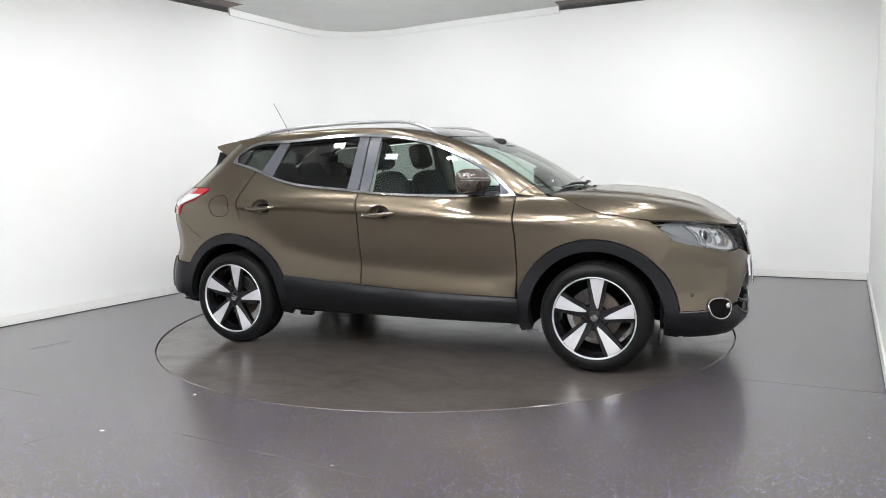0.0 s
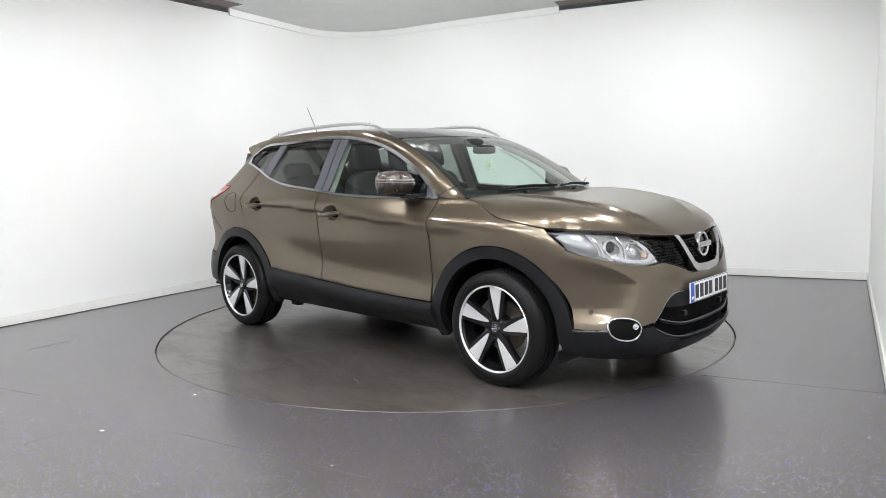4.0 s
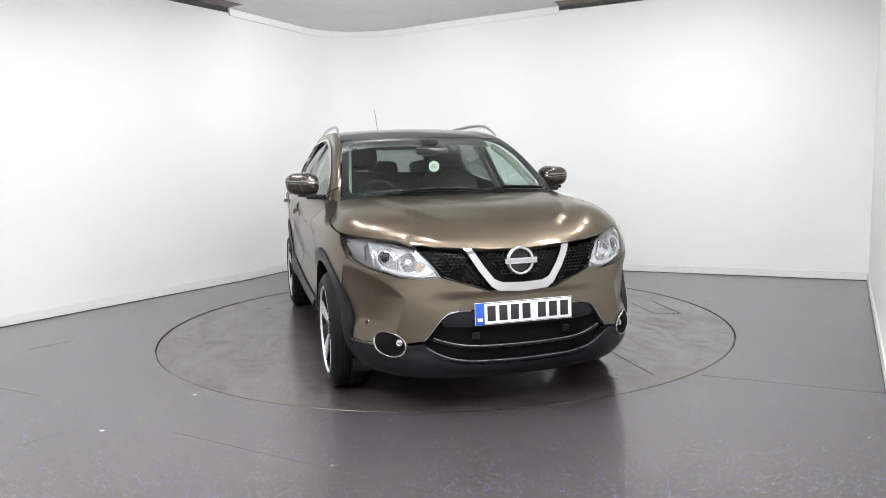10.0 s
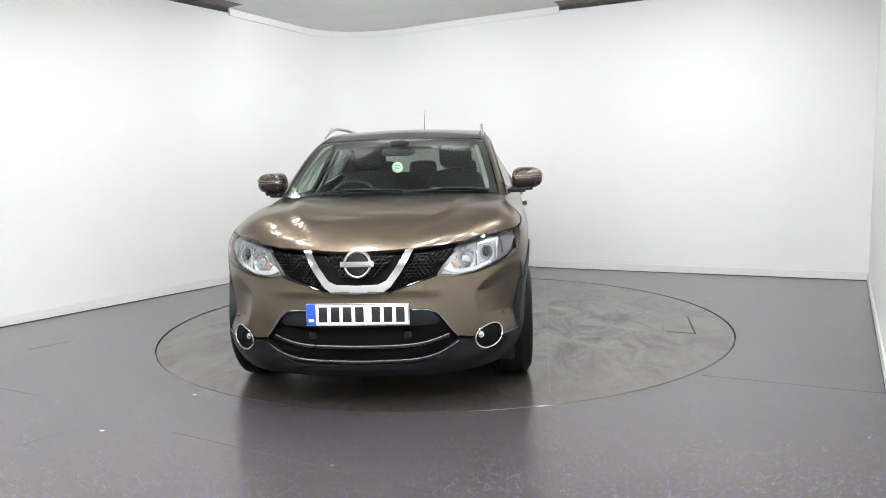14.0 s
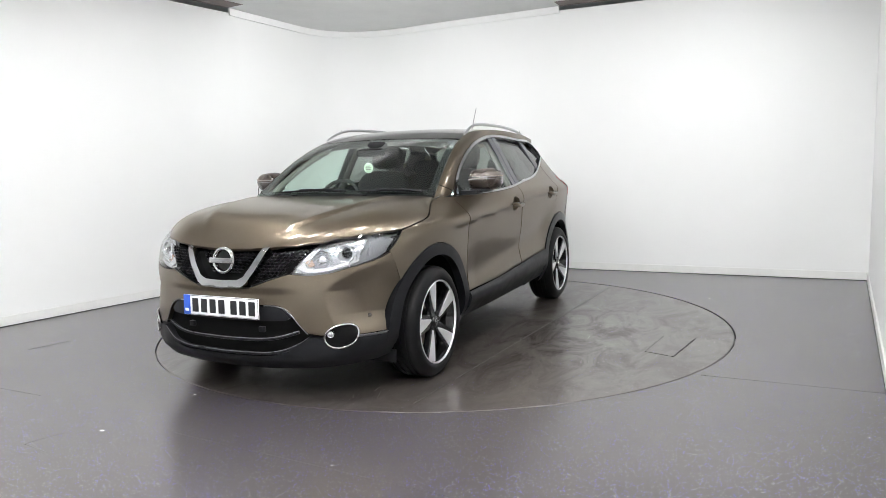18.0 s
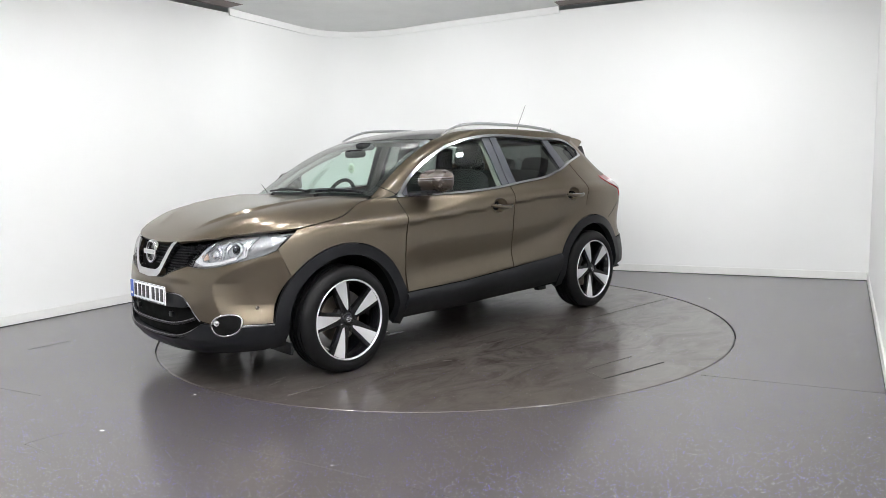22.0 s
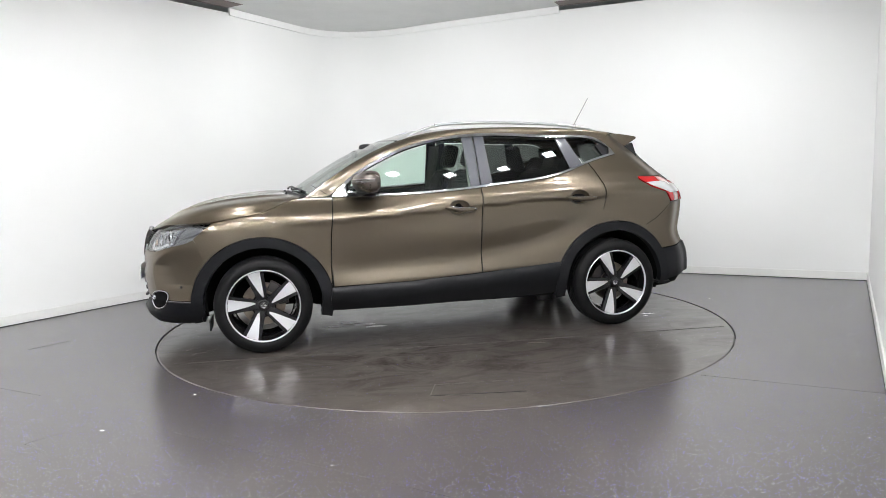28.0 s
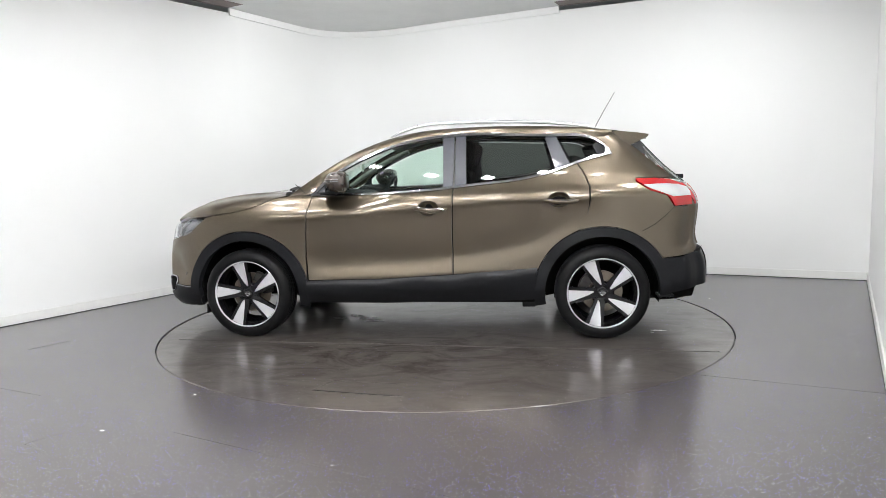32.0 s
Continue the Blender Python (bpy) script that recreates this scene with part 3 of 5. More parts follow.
SCOOP = spline([-1.4, -1.2, -0.92, -0.47, -0.08, 0.34, 0.62, 1.1], [0.88, 0.835, 0.745, 0.645, 0.595, 0.573, 0.559, 0.54])


def side_y(x, z):
    """Half width of the body at a place along it and a height."""
    x, z = np.asarray(x, float), np.asarray(z, float)
    zz = z - CREASE(x) * sstep(z, 0.55, 0.85) * (1 - sstep(z, 1.02, 1.2))
    w = HALF(zz) - 0.075 * sstep(x, 0.0, 1.05) * sstep(z, 0.92, 1.07)
    # scoop along the doors, rising to the rear, and the tuck at their foot
    u = z - SCOOP(x)
    w = w - 0.019 * np.exp(-(u / np.where(u > 0, 0.120, 0.082)) ** 2) * sstep(x, -1.25, -0.8) * (1 - sstep(x, 0.66, 0.90))
    w = w - 0.007 * sstep(0.478 - 0.06 * x - z, 0.0, 0.035) * sstep(x, -0.9, -0.4) * (1 - sstep(x, 0.7, 1.0))
    below = 0.93 + CREASE(x) - z
    w = w - 0.010 * sstep(below, -0.003, 0.022) * (1 - sstep(below, 0.05, 0.30)) * (1 - sstep(x, 0.8, 1.25)) * sstep(x, -1.9, -1.4)
    w = w + 0.018 * (np.exp(-((x - AXLE) / 0.42) ** 4) + np.exp(-((x + AXLE) / 0.42) ** 4)) * np.exp(-((z - 0.62) / 0.2) ** 2)
    return w * np.interp(-(x - NOSE(z)), -_dx2, _eta2) * REAR_ETA(x - TAIL(z))


def side(x, z):
    return np.stack([x, side_y(x, z), z], 1)


def front(q, z):
    """The nose, wrapped round from its middle (q = 0): q runs along the bumper."""
    aq = np.abs(q)
    x = NOSE(z) + FRONT_DX(aq)
    w = HALF(z - CREASE(x) * sstep(z, 0.55, 0.85)) + 0.018 * np.exp(-((x - AXLE) / 0.42) ** 4) * np.exp(-((z - 0.62) / 0.2) ** 2)
    w = w - 0.075 * sstep(x, 0.0, 1.05) * sstep(z, 0.92, 1.07)
    y = w * np.clip(FRONT_ETA(aq), 0, 1)
    # hollow between the lamp's ridge and the wheel
    ridge = np.interp(z, [0.38, 0.455, 0.55, 0.623, 0.66, 0.696, 0.76], [0.650, 0.621, 0.588, 0.578, 0.612, 0.662, 0.765])
    t = np.clip((y - ridge) / 0.12, 0, 1)
    drop = np.clip((0.765 - z) / 0.27, 0, 1)
    hollow = 0.070 * (t * (2 - t)) ** 1.25 * drop ** 0.8 * (1 - sstep(y, 0.80, 0.872)) * sstep(z, 0.36, 0.50)
    # chin that stands out at the bumper's lower corners
    hollow = hollow - 0.026 * sstep(0.36 - z, 0.0, 0.09) * sstep(y, 0.30, 0.50) * (1 - sstep(y, 0.80, 0.88))
    # soft step under the grille
    hollow = hollow + 0.012 * sstep(0.655 - z, 0.0, 0.05) * (1 - sstep(y, 0.30, 0.50)) * sstep(z, 0.50, 0.60)
    return np.stack([x - hollow, np.sign(q) * y, z], 1)


def q_at(y=None, x=None, z=0.5):
    p = front(_q2, np.full_like(_q2, z))
    return float(np.interp(y, p[:, 1], _q2)) if y is not None else float(np.interp(-x, -p[:, 0], _q2))


def yz(*pts):
    return [(q_at(y=abs(y), z=z) * (1 if y >= 0 else -1), z) for y, z in pts]


def xz(*pts):
    return [(q_at(x=x, z=z), z) for x, z in pts]


def flip(pts):
    return [(-a, b) for a, b in pts[::-1]]


TOP = spline([1.30, 1.13, 1.022, 0.734, 0.448, 0.258, 0.1, -0.2, -0.5, -0.9, -1.2, -1.42, -1.75],
             [0.955, 1.065, 1.136, 1.314, 1.447, 1.506, 1.538, 1.562, 1.568, 1.558, 1.536, 1.508, 1.462])


def top(x, y):
    """Windscreen and roof."""
    k = (y / 0.66) ** 2
    return np.stack([x, y, TOP(x + 0.06 * k) - 0.028 * k], 1)


ROOF_Y = spline([1.10, 1.02, 0.93, 0.67, 0.42, 0.25, 0.0, -0.5, -1.0, -1.45, -1.7], [0.735, 0.725, 0.71, 0.665, 0.622, 0.597, 0.577, 0.567, 0.555, 0.53, 0.51])
BONNET_Z = spline([1.0, 1.12, 1.306, 1.49, 1.68, 1.80, 1.915, 2.0, 2.06, 2.10, 2.14],
                  [1.085, 1.083, 1.076, 1.060, 1.032, 1.004, 0.964, 0.922, 0.886, 0.858, 0.825])
BONNET_EDGE_X = [1.02, 1.10, 1.207, 1.331, 1.40, 1.50, 1.64, 1.70, 1.80, 1.90, 2.005, 2.06, 2.105]
BONNET_EDGE_Z = spline(BONNET_EDGE_X, [1.064, 1.052, 1.012, 0.970, 0.957, 0.943, 0.922, 0.919, 0.913, 0.903, 0.880, 0.864, 0.853])
_ex = np.array(BONNET_EDGE_X[:10])
BONNET_EDGE_Y = spline(BONNET_EDGE_X, list(side_y(_ex, BONNET_EDGE_Z(_ex)) - 0.003) + [0.54, 0.42, 0.27])

RIDGE_Y = spline([1.05, 1.2, 1.4, 1.65, 1.8, 1.92, 2.02], [0.535, 0.522, 0.495, 0.452, 0.392, 0.308, 0.235])


def bonnet(x, y):
    ay = np.abs(y)
    xe = np.clip(x, 1.02, 2.105)
    ye, ze = BONNET_EDGE_Y(xe), BONNET_EDGE_Z(xe)
    r = np.clip(ay / ye, 0, 1.1)
    z = BONNET_Z(x) - (BONNET_Z(xe) - ze) * (0.06 * r ** 2 + 0.94 * r ** 9)
    # creased shoulders that run back from the grille's corners
    u = ay - RIDGE_Y(x)
    rise = np.where(u < 0, np.clip(ay / RIDGE_Y(x), 0, 1) ** 3, 1 - sstep(u, 0.0, 0.06))
    z = z + 0.015 * rise * sstep(x, 1.02, 1.30) * (1 - sstep(x, 1.84, 2.02))
    return np.stack([x, y, z], 1)


def arc(cx, r, a0, a1, n=18, rz=None):
    return [(cx + r * math.cos(radians(a0 + (a1 - a0) * i / n)), HUB_Z + (rz or r) * math.sin(radians(a0 + (a1 - a0) * i / n))) for i in range(n + 1)]


ARCH_OUT, ARCH_OUT_Z, ARCH_IN = 0.485, 0.475, 0.405
BELT = [(0.815, 1.062), (0.261, 1.066), (-0.269, 1.098), (-0.377, 1.110), (-0.729, 1.143), (-0.979, 1.198), (-1.159, 1.259), (-1.40, 1.319)]
WIN_TOP = [(-1.405, 1.325), (-1.30, 1.424), (-1.007, 1.468), (-0.4, 1.492), (-0.167, 1.483), (0.001, 1.462), (0.252, 1.404), (0.504, 1.297), (0.700, 1.176), (0.815, 1.066)]
SILL_TOP = [(0.846, 0.435), (0.281, 0.445), (-0.250, 0.476), (-0.86, 0.526)]

car = new("car")
tagged(car, "bronze brown metallic crossover car with black cladding on a turntable", "car")


def both_sides(build):
    for s in (False, True):
        build(s)


def smooth_line(pts, n=60):
    """A smooth curve through points, as n points at even steps."""
    p = np.array(pts, float)
    t = np.concatenate([[0], np.cumsum(np.linalg.norm(np.diff(p, axis=0), axis=1))])
    q = np.linspace(0, t[-1], n)
    return np.stack([spline(t, p[:, k])(q) for k in range(p.shape[1])], 1)


BELT_S = [tuple(p) for p in smooth_line(BELT, 46)]
WIN_S = [tuple(p) for p in smooth_line(WIN_TOP, 60)]


def belt_z(x):
    b = np.array(BELT_S)[::-1]
    return float(np.interp(x, b[:, 0], b[:, 1]))


def frame_z(x):
    b = np.array(WIN_S)
    return float(np.interp(x, b[:, 0], b[:, 1]))


def between(line, x0, x1):
    """The points of a line with x between x0 and x1."""
    return [p for p in line if min(x0, x1) < p[0] < max(x0, x1)]


def sill_z(x):
    return float(np.interp(x, [-0.9, -0.25, 0.28, 0.9], [0.528, 0.476, 0.446, 0.434]))


CUPS = ((-0.085, 0.962, 0.076, 0.054), (-1.020, 1.006, 0.076, 0.054))     # handle recesses: place and half sizes
doors = {}


def oval(cx, cz, rx, rz, n=28):
    return [(cx + rx * math.cos(2 * math.pi * i / n), cz + rz * math.sin(2 * math.pi * i / n)) for i in range(n)]


def build_doors(m):
    # front door
    f_line = [(0.833, 0.44), (0.845, 0.60), (0.838, 0.78), (0.822, 0.95), (0.812, 1.062)]
    out = f_line + between(BELT_S, 0.81, -0.262) + [(-0.262, belt_z(-0.262)), (-0.252, 0.80), (-0.250, sill_z(-0.25))] + [(0.281, 0.446)]
    doors["front", m] = sheet("front_door", PAINT, car, out, side, m, "bronze brown front door", step=0.022, gap=0.0012, holes=[oval(*CUPS[0])])
    # rear door
    r_line = [(-0.257, sill_z(-0.257)), (-0.259, 0.80), (-0.268, belt_z(-0.268))]
    arch = arc(-AXLE, ARCH_OUT + 0.004, 62, 22, 10, ARCH_OUT_Z + 0.004)
    out = r_line + between(BELT_S, -0.272, -1.14) + [(-1.150, belt_z(-1.15)), (-1.195, 1.19), (-1.232, 1.10), (-1.232, 0.98), (-1.215, 0.88), (-1.195, 0.81)] + arch
    doors["rear", m] = sheet("rear_door", PAINT, car, out, side, m, "bronze brown rear door", step=0.022, gap=0.0012, holes=[oval(*CUPS[1])])


both_sides(build_doors)


def build_wing(m):
    a = arc(AXLE, ARCH_OUT + 0.004, 40, 166, 24, ARCH_OUT_Z + 0.004)
    out = [(1.765, 0.815), (1.70, 0.868), (1.635, 0.918)] + [(x, float(BONNET_EDGE_Z(x)) - 0.002) for x in (1.57, 1.50, 1.45, 1.40, 1.36, 1.331, 1.29, 1.25, 1.207, 1.15, 1.10, 1.05)] + [(0.99, 1.066), (0.90, 1.064), (0.818, 1.062), (0.828, 0.95), (0.844, 0.78), (0.851, 0.60)] + a[::-1]
    sheet("front_wing", PAINT, car, out, side, m, "", step=0.028, gap=0.0012)


both_sides(build_wing)


def build_quarter(m):
    a = arc(-AXLE, ARCH_OUT + 0.004, 66, 162, 18, ARCH_OUT_Z + 0.004)
    out = [(-1.190, 0.818), (-1.223, 0.92), (-1.241, 1.0), (-1.240, 1.10), (-1.203, 1.19), (-1.158, 1.262)] + between(BELT_S, -1.16, -1.40) + between(WIN_S, -1.405, -1.0) \
        + [(-1.0, 1.468), (-1.0, 1.505), (-1.2, 1.496), (-1.417, 1.487), (-1.44, 1.462), (-1.48, 1.425), (-1.545, 1.388), (-1.60, 1.35), (-1.66, 1.295), (-1.74, 1.225), (-1.80, 1.18), (-1.84, 1.146), (-1.70, 1.146), (-1.56, 1.146), (-1.56, 1.12), (-1.65, 1.06), (-1.77, 1.02), (-1.82, 0.94), (-1.95, 0.94), (-2.03, 0.80), (-2.03, 0.66), (-1.98, 0.60), (-1.73, 0.578)] + a[::-1][0:-1]
    sheet("quarter_panel", PAINT, car, out, side, m, "", step=0.026, gap=0.0012)


both_sides(build_quarter)


def build_cladding(m):
    for cx, nm in ((AXLE, "front_arch_trim"), (-AXLE, "rear_arch_trim")):
        a0, a1 = (-14, 194) if cx > 0 else (-12, 184)
        out = arc(cx, ARCH_OUT, a0, a1, 40, ARCH_OUT_Z) + arc(cx, ARCH_IN, a1, a0, 40)
        sheet(nm, BLACK_PLASTIC, car, out, side, m, "black plastic wheel arch trim", step=0.04, thick=0.05, gap=0.001, lift=0.008)
    out = [(0.85, 0.26), (0.862, 0.34), (0.848, 0.433)] + [(x, sill_z(x) - 0.003) for x in (0.6, 0.28, 0.0, -0.25, -0.5, -0.7)] + [(-0.862, 0.522), (-0.85, 0.40), (-0.86, 0.285), (-0.545, 0.268), (0.28, 0.255)]

    def sill(x, z):
        d = np.interp(x, [-0.9, -0.25, 0.28, 0.9], [0.528, 0.476, 0.446, 0.434]) - z
        return np.stack([x, side_y(x, z) + 0.024 * sstep(d, -0.01, 0.035) - 0.03 * sstep(d, 0.05, 0.2), z], 1)
    sheet("sill_trim", BLACK_PLASTIC, car, out, sill, m, "black plastic sill cladding", step=0.03, thick=0.05, gap=0.001, lift=0.004)


both_sides(build_cladding)


# glazing and pillars
_gx, _gz = [g.ravel() for g in np.meshgrid(np.linspace(-1.35, 0.75, 40), np.linspace(1.08, 1.48, 20))]
_ok = _gz < np.interp(_gx, [-1.4, -1.3, -0.4, 0.25, 0.8], [1.34, 1.43, 1.49, 1.41, 1.08])


def bend(x, z):
    return np.stack([np.ones_like(x), x, z, x * z], 1)


def bulge(x, z):
    return -0.38 * (z - 1.27) ** 2 - 0.055 * (x + 0.2) ** 2


GLASS_BEND = np.linalg.lstsq(bend(_gx[_ok], _gz[_ok]), side_y(_gx[_ok], _gz[_ok]) - bulge(_gx[_ok], _gz[_ok]), rcond=None)[0]


def pane(x, z):
    """The evenly curved sheet that the side windows are cut from."""
    return np.stack([x, bend(x, z) @ GLASS_BEND + bulge(x, z), z], 1)


def build_glazing(m):
    inset = 0.022
    lo = [(x, z + inset) for x, z in BELT_S]
    hi = [(x - (0.028 if x > 0.3 else 0), z - inset) for x, z in WIN_S]
    f = [(0.715, belt_z(0.715) + inset)] + between(lo, 0.71, -0.19) + [(-0.196, belt_z(-0.2) + inset), (-0.178, frame_z(-0.18) - inset)] + between(hi, -0.178, 0.70)
    sheet("front_window", GLASS, car, f, pane, m, "clear greenish front side window", step=0.04, thick=0.0, gap=0, lift=-0.012)
    r = [(-0.36, belt_z(-0.36) + inset)] + between(lo, -0.362, -0.99) + [(-1.0, belt_z(-1.0) + inset), (-0.93, frame_z(-0.93) - inset)] + between(hi, -0.93, -0.355) + [(-0.345, frame_z(-0.345) - inset)]
    sheet("rear_window", PRIVACY, car, r, pane, m, "dark privacy glass rear side window", step=0.04, thick=0.0, gap=0, lift=-0.012)
    c = [(-1.115, belt_z(-1.115) + inset)] + between(lo, -1.12, -1.37) + [(-1.385, 1.325)] + between(hi, -1.36, -1.03) + [(-1.02, frame_z(-1.02) - inset)]
    sheet("quarter_window", PRIVACY, car, c, pane, m, "small dark rear quarter window", step=0.04, thick=0.0, gap=0, lift=-0.012)
    # satin pillar covers
    for nm, xa, xb, xc, xd in (("pillar_cover", -0.190, -0.262, -0.262, -0.176), ("pillar_cover", -0.272, -0.362, -0.347, -0.272), ("pillar_cover", -1.0, -1.108, -1.012, -0.928)):
        o = [(xa, belt_z(xa) + 0.012), (xb, belt_z(xb) + 0.012), (xc, frame_z(xc) - 0.014), (xd, frame_z(xd) - 0.014)]
        sheet(nm, PILLAR, car, o, side, m, "grey satin pillar cover", step=0.06, thick=0.012, gap=0.001, lift=-0.004)
    # bright trim round the windows
    low = [(x, z + 0.009) for x, z in BELT_S if 0.79 > x > -1.355]
    high = [(x - (0.010 if x > 0.3 else 0.018 * (x < -1.33)), z - (0.010 if x > 0.3 else 0.013)) for x, z in WIN_S if -1.372 < x < 0.79]
    sheet("window_trim", SATIN, car, BELT_S + WIN_S[1:-1], side, m, "bright satin trim round the side windows", step=0.03, thick=0.020, gap=-0.003, lift=0.013, holes=[low + high])


both_sides(build_glazing)


def loft(name, mat, parent, lines, label="", mirror=False, rim=0.0):
    """A smooth sheet through lines of equal length."""
    L = np.array(lines)
    k, n = L.shape[0], L.shape[1]
    if mirror:
        L = L * np.array([1, -1, 1])
    v = L.reshape(-1, 3)
    f = []
    for i in range(k - 1):
        for j in range(n - 1):
            q = (i * n + j, i * n + j + 1, (i + 1) * n + j + 1, (i + 1) * n + j)
            f.append(q[::-1] if mirror else q)
    bm = bmesh.new()
    vs = [bm.verts.new(p) for p in v]
    for q in f:
        try:
            bm.faces.new([vs[i] for i in q])
        except ValueError:
            pass
    return part(name, bm, mat, parent, label, True, 50)


def build_frame(m):
    """Windscreen pillar and roof frame in one sweep, from the wing to the tailgate."""
    line = smooth_line([(1.0, 1.066), (0.92, 1.067), (0.845, 1.074)] + [(x, z + 0.002) for x, z in WIN_S[::-1][2::3] if x > -1.25] + [(-1.36, 1.445)], 90)
    a = side(line[:, 0], line[:, 1])
    # inner edge: forward of each place, on the windscreen, or inward of it, on the roof
    xs = np.interp(np.linspace(0, 1, 90), [0, 0.12, 0.3, 0.5, 0.7, 1], [1.035, 0.96, 0.66, 0.2, -0.55, -1.47])
    b = np.stack([xs, ROOF_Y(xs), top(xs, ROOF_Y(xs))[:, 2]], 1)
    rows = []
    for t in np.linspace(0, 1, 9):
        r = a * (1 - t) + b * t
        bulge = 0.028 * math.sin(math.pi * t)
        r = r + np.array([0, 0.55, 0.8]) * bulge * np.linspace(0.4, 1, 90)[:, None]
        rows.append(r)
    loft("roof_frame", PAINT, car, rows, "", m)


both_sides(build_frame)

# windscreen, glass roof, bonnet
ws = [(1.115, 0.0), (1.107, 0.2), (1.085, 0.4), (1.04, 0.6), (1.0, 0.716)] + [(x, float(ROOF_Y(x)) - 0.008) for x in (0.93, 0.8, 0.67, 0.55, 0.42, 0.33)] + [(0.315, 0.55), (0.35, 0.40), (0.375, 0.2), (0.38, 0.0)]
ws = ws + [(x, -y) for x, y in ws[-2:0:-1]]
sheet("windscreen", SCREEN_GLASS, car, ws, top, False, "clear greenish curved windscreen", step=0.08, thick=0, gap=0.0, centre=(0, 0, 0.6))
inner = [(1.045, 0.0), (1.038, 0.2), (1.018, 0.4), (0.98, 0.58), (0.95, 0.652)] + [(x, float(ROOF_Y(x)) - 0.055) for x in (0.9, 0.8, 0.67, 0.55, 0.42)] + [(0.375, 0.52), (0.40, 0.38), (0.415, 0.2), (0.42, 0.0)]
inner = inner + [(x, -y) for x, y in inner[-2:0:-1]]
sheet("windscreen_band", GLOSS_BLACK, car, ws, top, False, "black printed band round the windscreen", step=0.05, thick=0, gap=0.001, holes=[inner], lift=-0.006, centre=(0, 0, 0.6))
rf = [(0.372, 0.0), (0.367, 0.2), (0.342, 0.40), (0.307, 0.55), (0.30, float(ROOF_Y(0.3)))] + [(x, float(ROOF_Y(x))) for x in (0.1, -0.2, -0.5, -0.9, -1.2, -1.46)] + [(-1.46, 0.0)]
rf = rf + [(x, -y) for x, y in rf[-2:0:-1]]
sheet("roof_panel", GLOSS_BLACK, car, rf, top, False, "black glass panoramic roof", step=0.08, thick=0.012, gap=0.001, centre=(0, 0, 0.6))
LEAD = [(2.118, 0.0), (2.112, 0.15), (2.098, 0.28), (2.06, 0.42), (2.005, 0.54)] + [(x, float(BONNET_EDGE_Y(x))) for x in (1.90, 1.85, 1.80, 1.75, 1.70, 1.64)]
bon = LEAD + [(x, float(BONNET_EDGE_Y(x))) for x in (1.57, 1.50, 1.45, 1.40, 1.36, 1.331, 1.29, 1.25, 1.207, 1.15, 1.10, 1.05)] + [(1.035, 0.72), (1.075, 0.60), (1.115, 0.42), (1.135, 0.2), (1.14, 0.0)]
bon = bon + [(x, -y) for x, y in bon[-2:0:-1]]
sheet("bonnet", PAINT, car, bon, bonnet, False, "bronze brown bonnet", step=0.028, thick=0.02, gap=0.0005, centre=(1.5, 0, 0.3))

# ---- nose ----
HL_LOW = xz((1.765, 0.808), (1.83, 0.782)) + yz((0.69, 0.748), (0.60, 0.722), (0.50, 0.712), (0.405, 0.722))
ARCH_F = [(x, z) for x, z in arc(AXLE, ARCH_OUT + 0.004, 12, 46, 10, ARCH_OUT_Z + 0.004)]
MOUTH = [tuple(p) for p in smooth_line([(0.27, 0.558), (0.335, 0.557), (0.385, 0.542), (0.425, 0.505), (0.462, 0.452), (0.50, 0.408)], 16)]
low_l = yz(*MOUTH) + yz((0.56, 0.395), (0.70, 0.388)) + xz((1.90, 0.386), (1.81, 0.386))
up_l = xz(*ARCH_F[1:]) + [xz((1.695, 0.725))[0]] + HL_LOW + yz((0.30, 0.690), (0.165, 0.642))
bump = [(0.0, 0.558)] + low_l + up_l + [(0.0, 0.640)]
bump = bump + [(-a, b) for a, b in bump[-2:0:-1]]
sheet("front_bumper", PAINT, car, bump, front, False, "bronze brown front bumper", step=0.012, edge_step=0.014, thick=0.03, gap=0.002)
lip_l = yz((0.30, 0.285), (0.40, 0.315), (0.505, 0.39), (0.56, 0.383), (0.70, 0.376)) + xz((1.90, 0.374), (1.80, 0.374), (1.725, 0.374), (1.722, 0.30), (1.735, 0.235), (1.86, 0.222)) + yz((0.72, 0.222), (0.5, 0.212), (0.25, 0.202))
lip = [(0.0, 0.278)] + lip_l + [(0.0, 0.200)]
lip = lip + [(-a, b) for a, b in lip[-2:0:-1]]
sheet("bumper_lip", BLACK_PLASTIC, car, lip, front, False, "black plastic lower bumper", step=0.04, thick=0.04, gap=0.001, lift=0.006)
core = [(-0.95, 0.21), (0.95, 0.21), (0.95, 0.86), (0.5, 0.875), (0.0, 0.83), (-0.5, 0.875), (-0.95, 0.86)]
sheet("nose_core", DARK_CORE, car, core, front, False, "", step=0.05, thick=0, gap=0, lift=-0.045)

# dark inner body, so that the joints read black
for m in (False, True):
    out = arc(AXLE, ARCH_IN + 0.01, -12, 180, 24) + arc(-AXLE, ARCH_IN + 0.01, 0, 192, 24)
    ring = [(1.70, 0.25), (1.72, 0.9), (1.35, 0.93), (1.10, 1.02), (0.8, 1.04)] + [(x, z - 0.02) for x, z in BELT[1:]] + [(-1.6, 1.1), (-2.0, 0.9), (-2.05, 0.5), (-2.0, 0.25)] + arc(-AXLE, ARCH_IN + 0.01, 192, -12, 24) + arc(AXLE, ARCH_IN + 0.01, 192, -12, 24)
    sheet("inner_panel", DARK_CORE, car, ring, side, m, "", step=0.09, thick=0, gap=0, lift=-0.03)

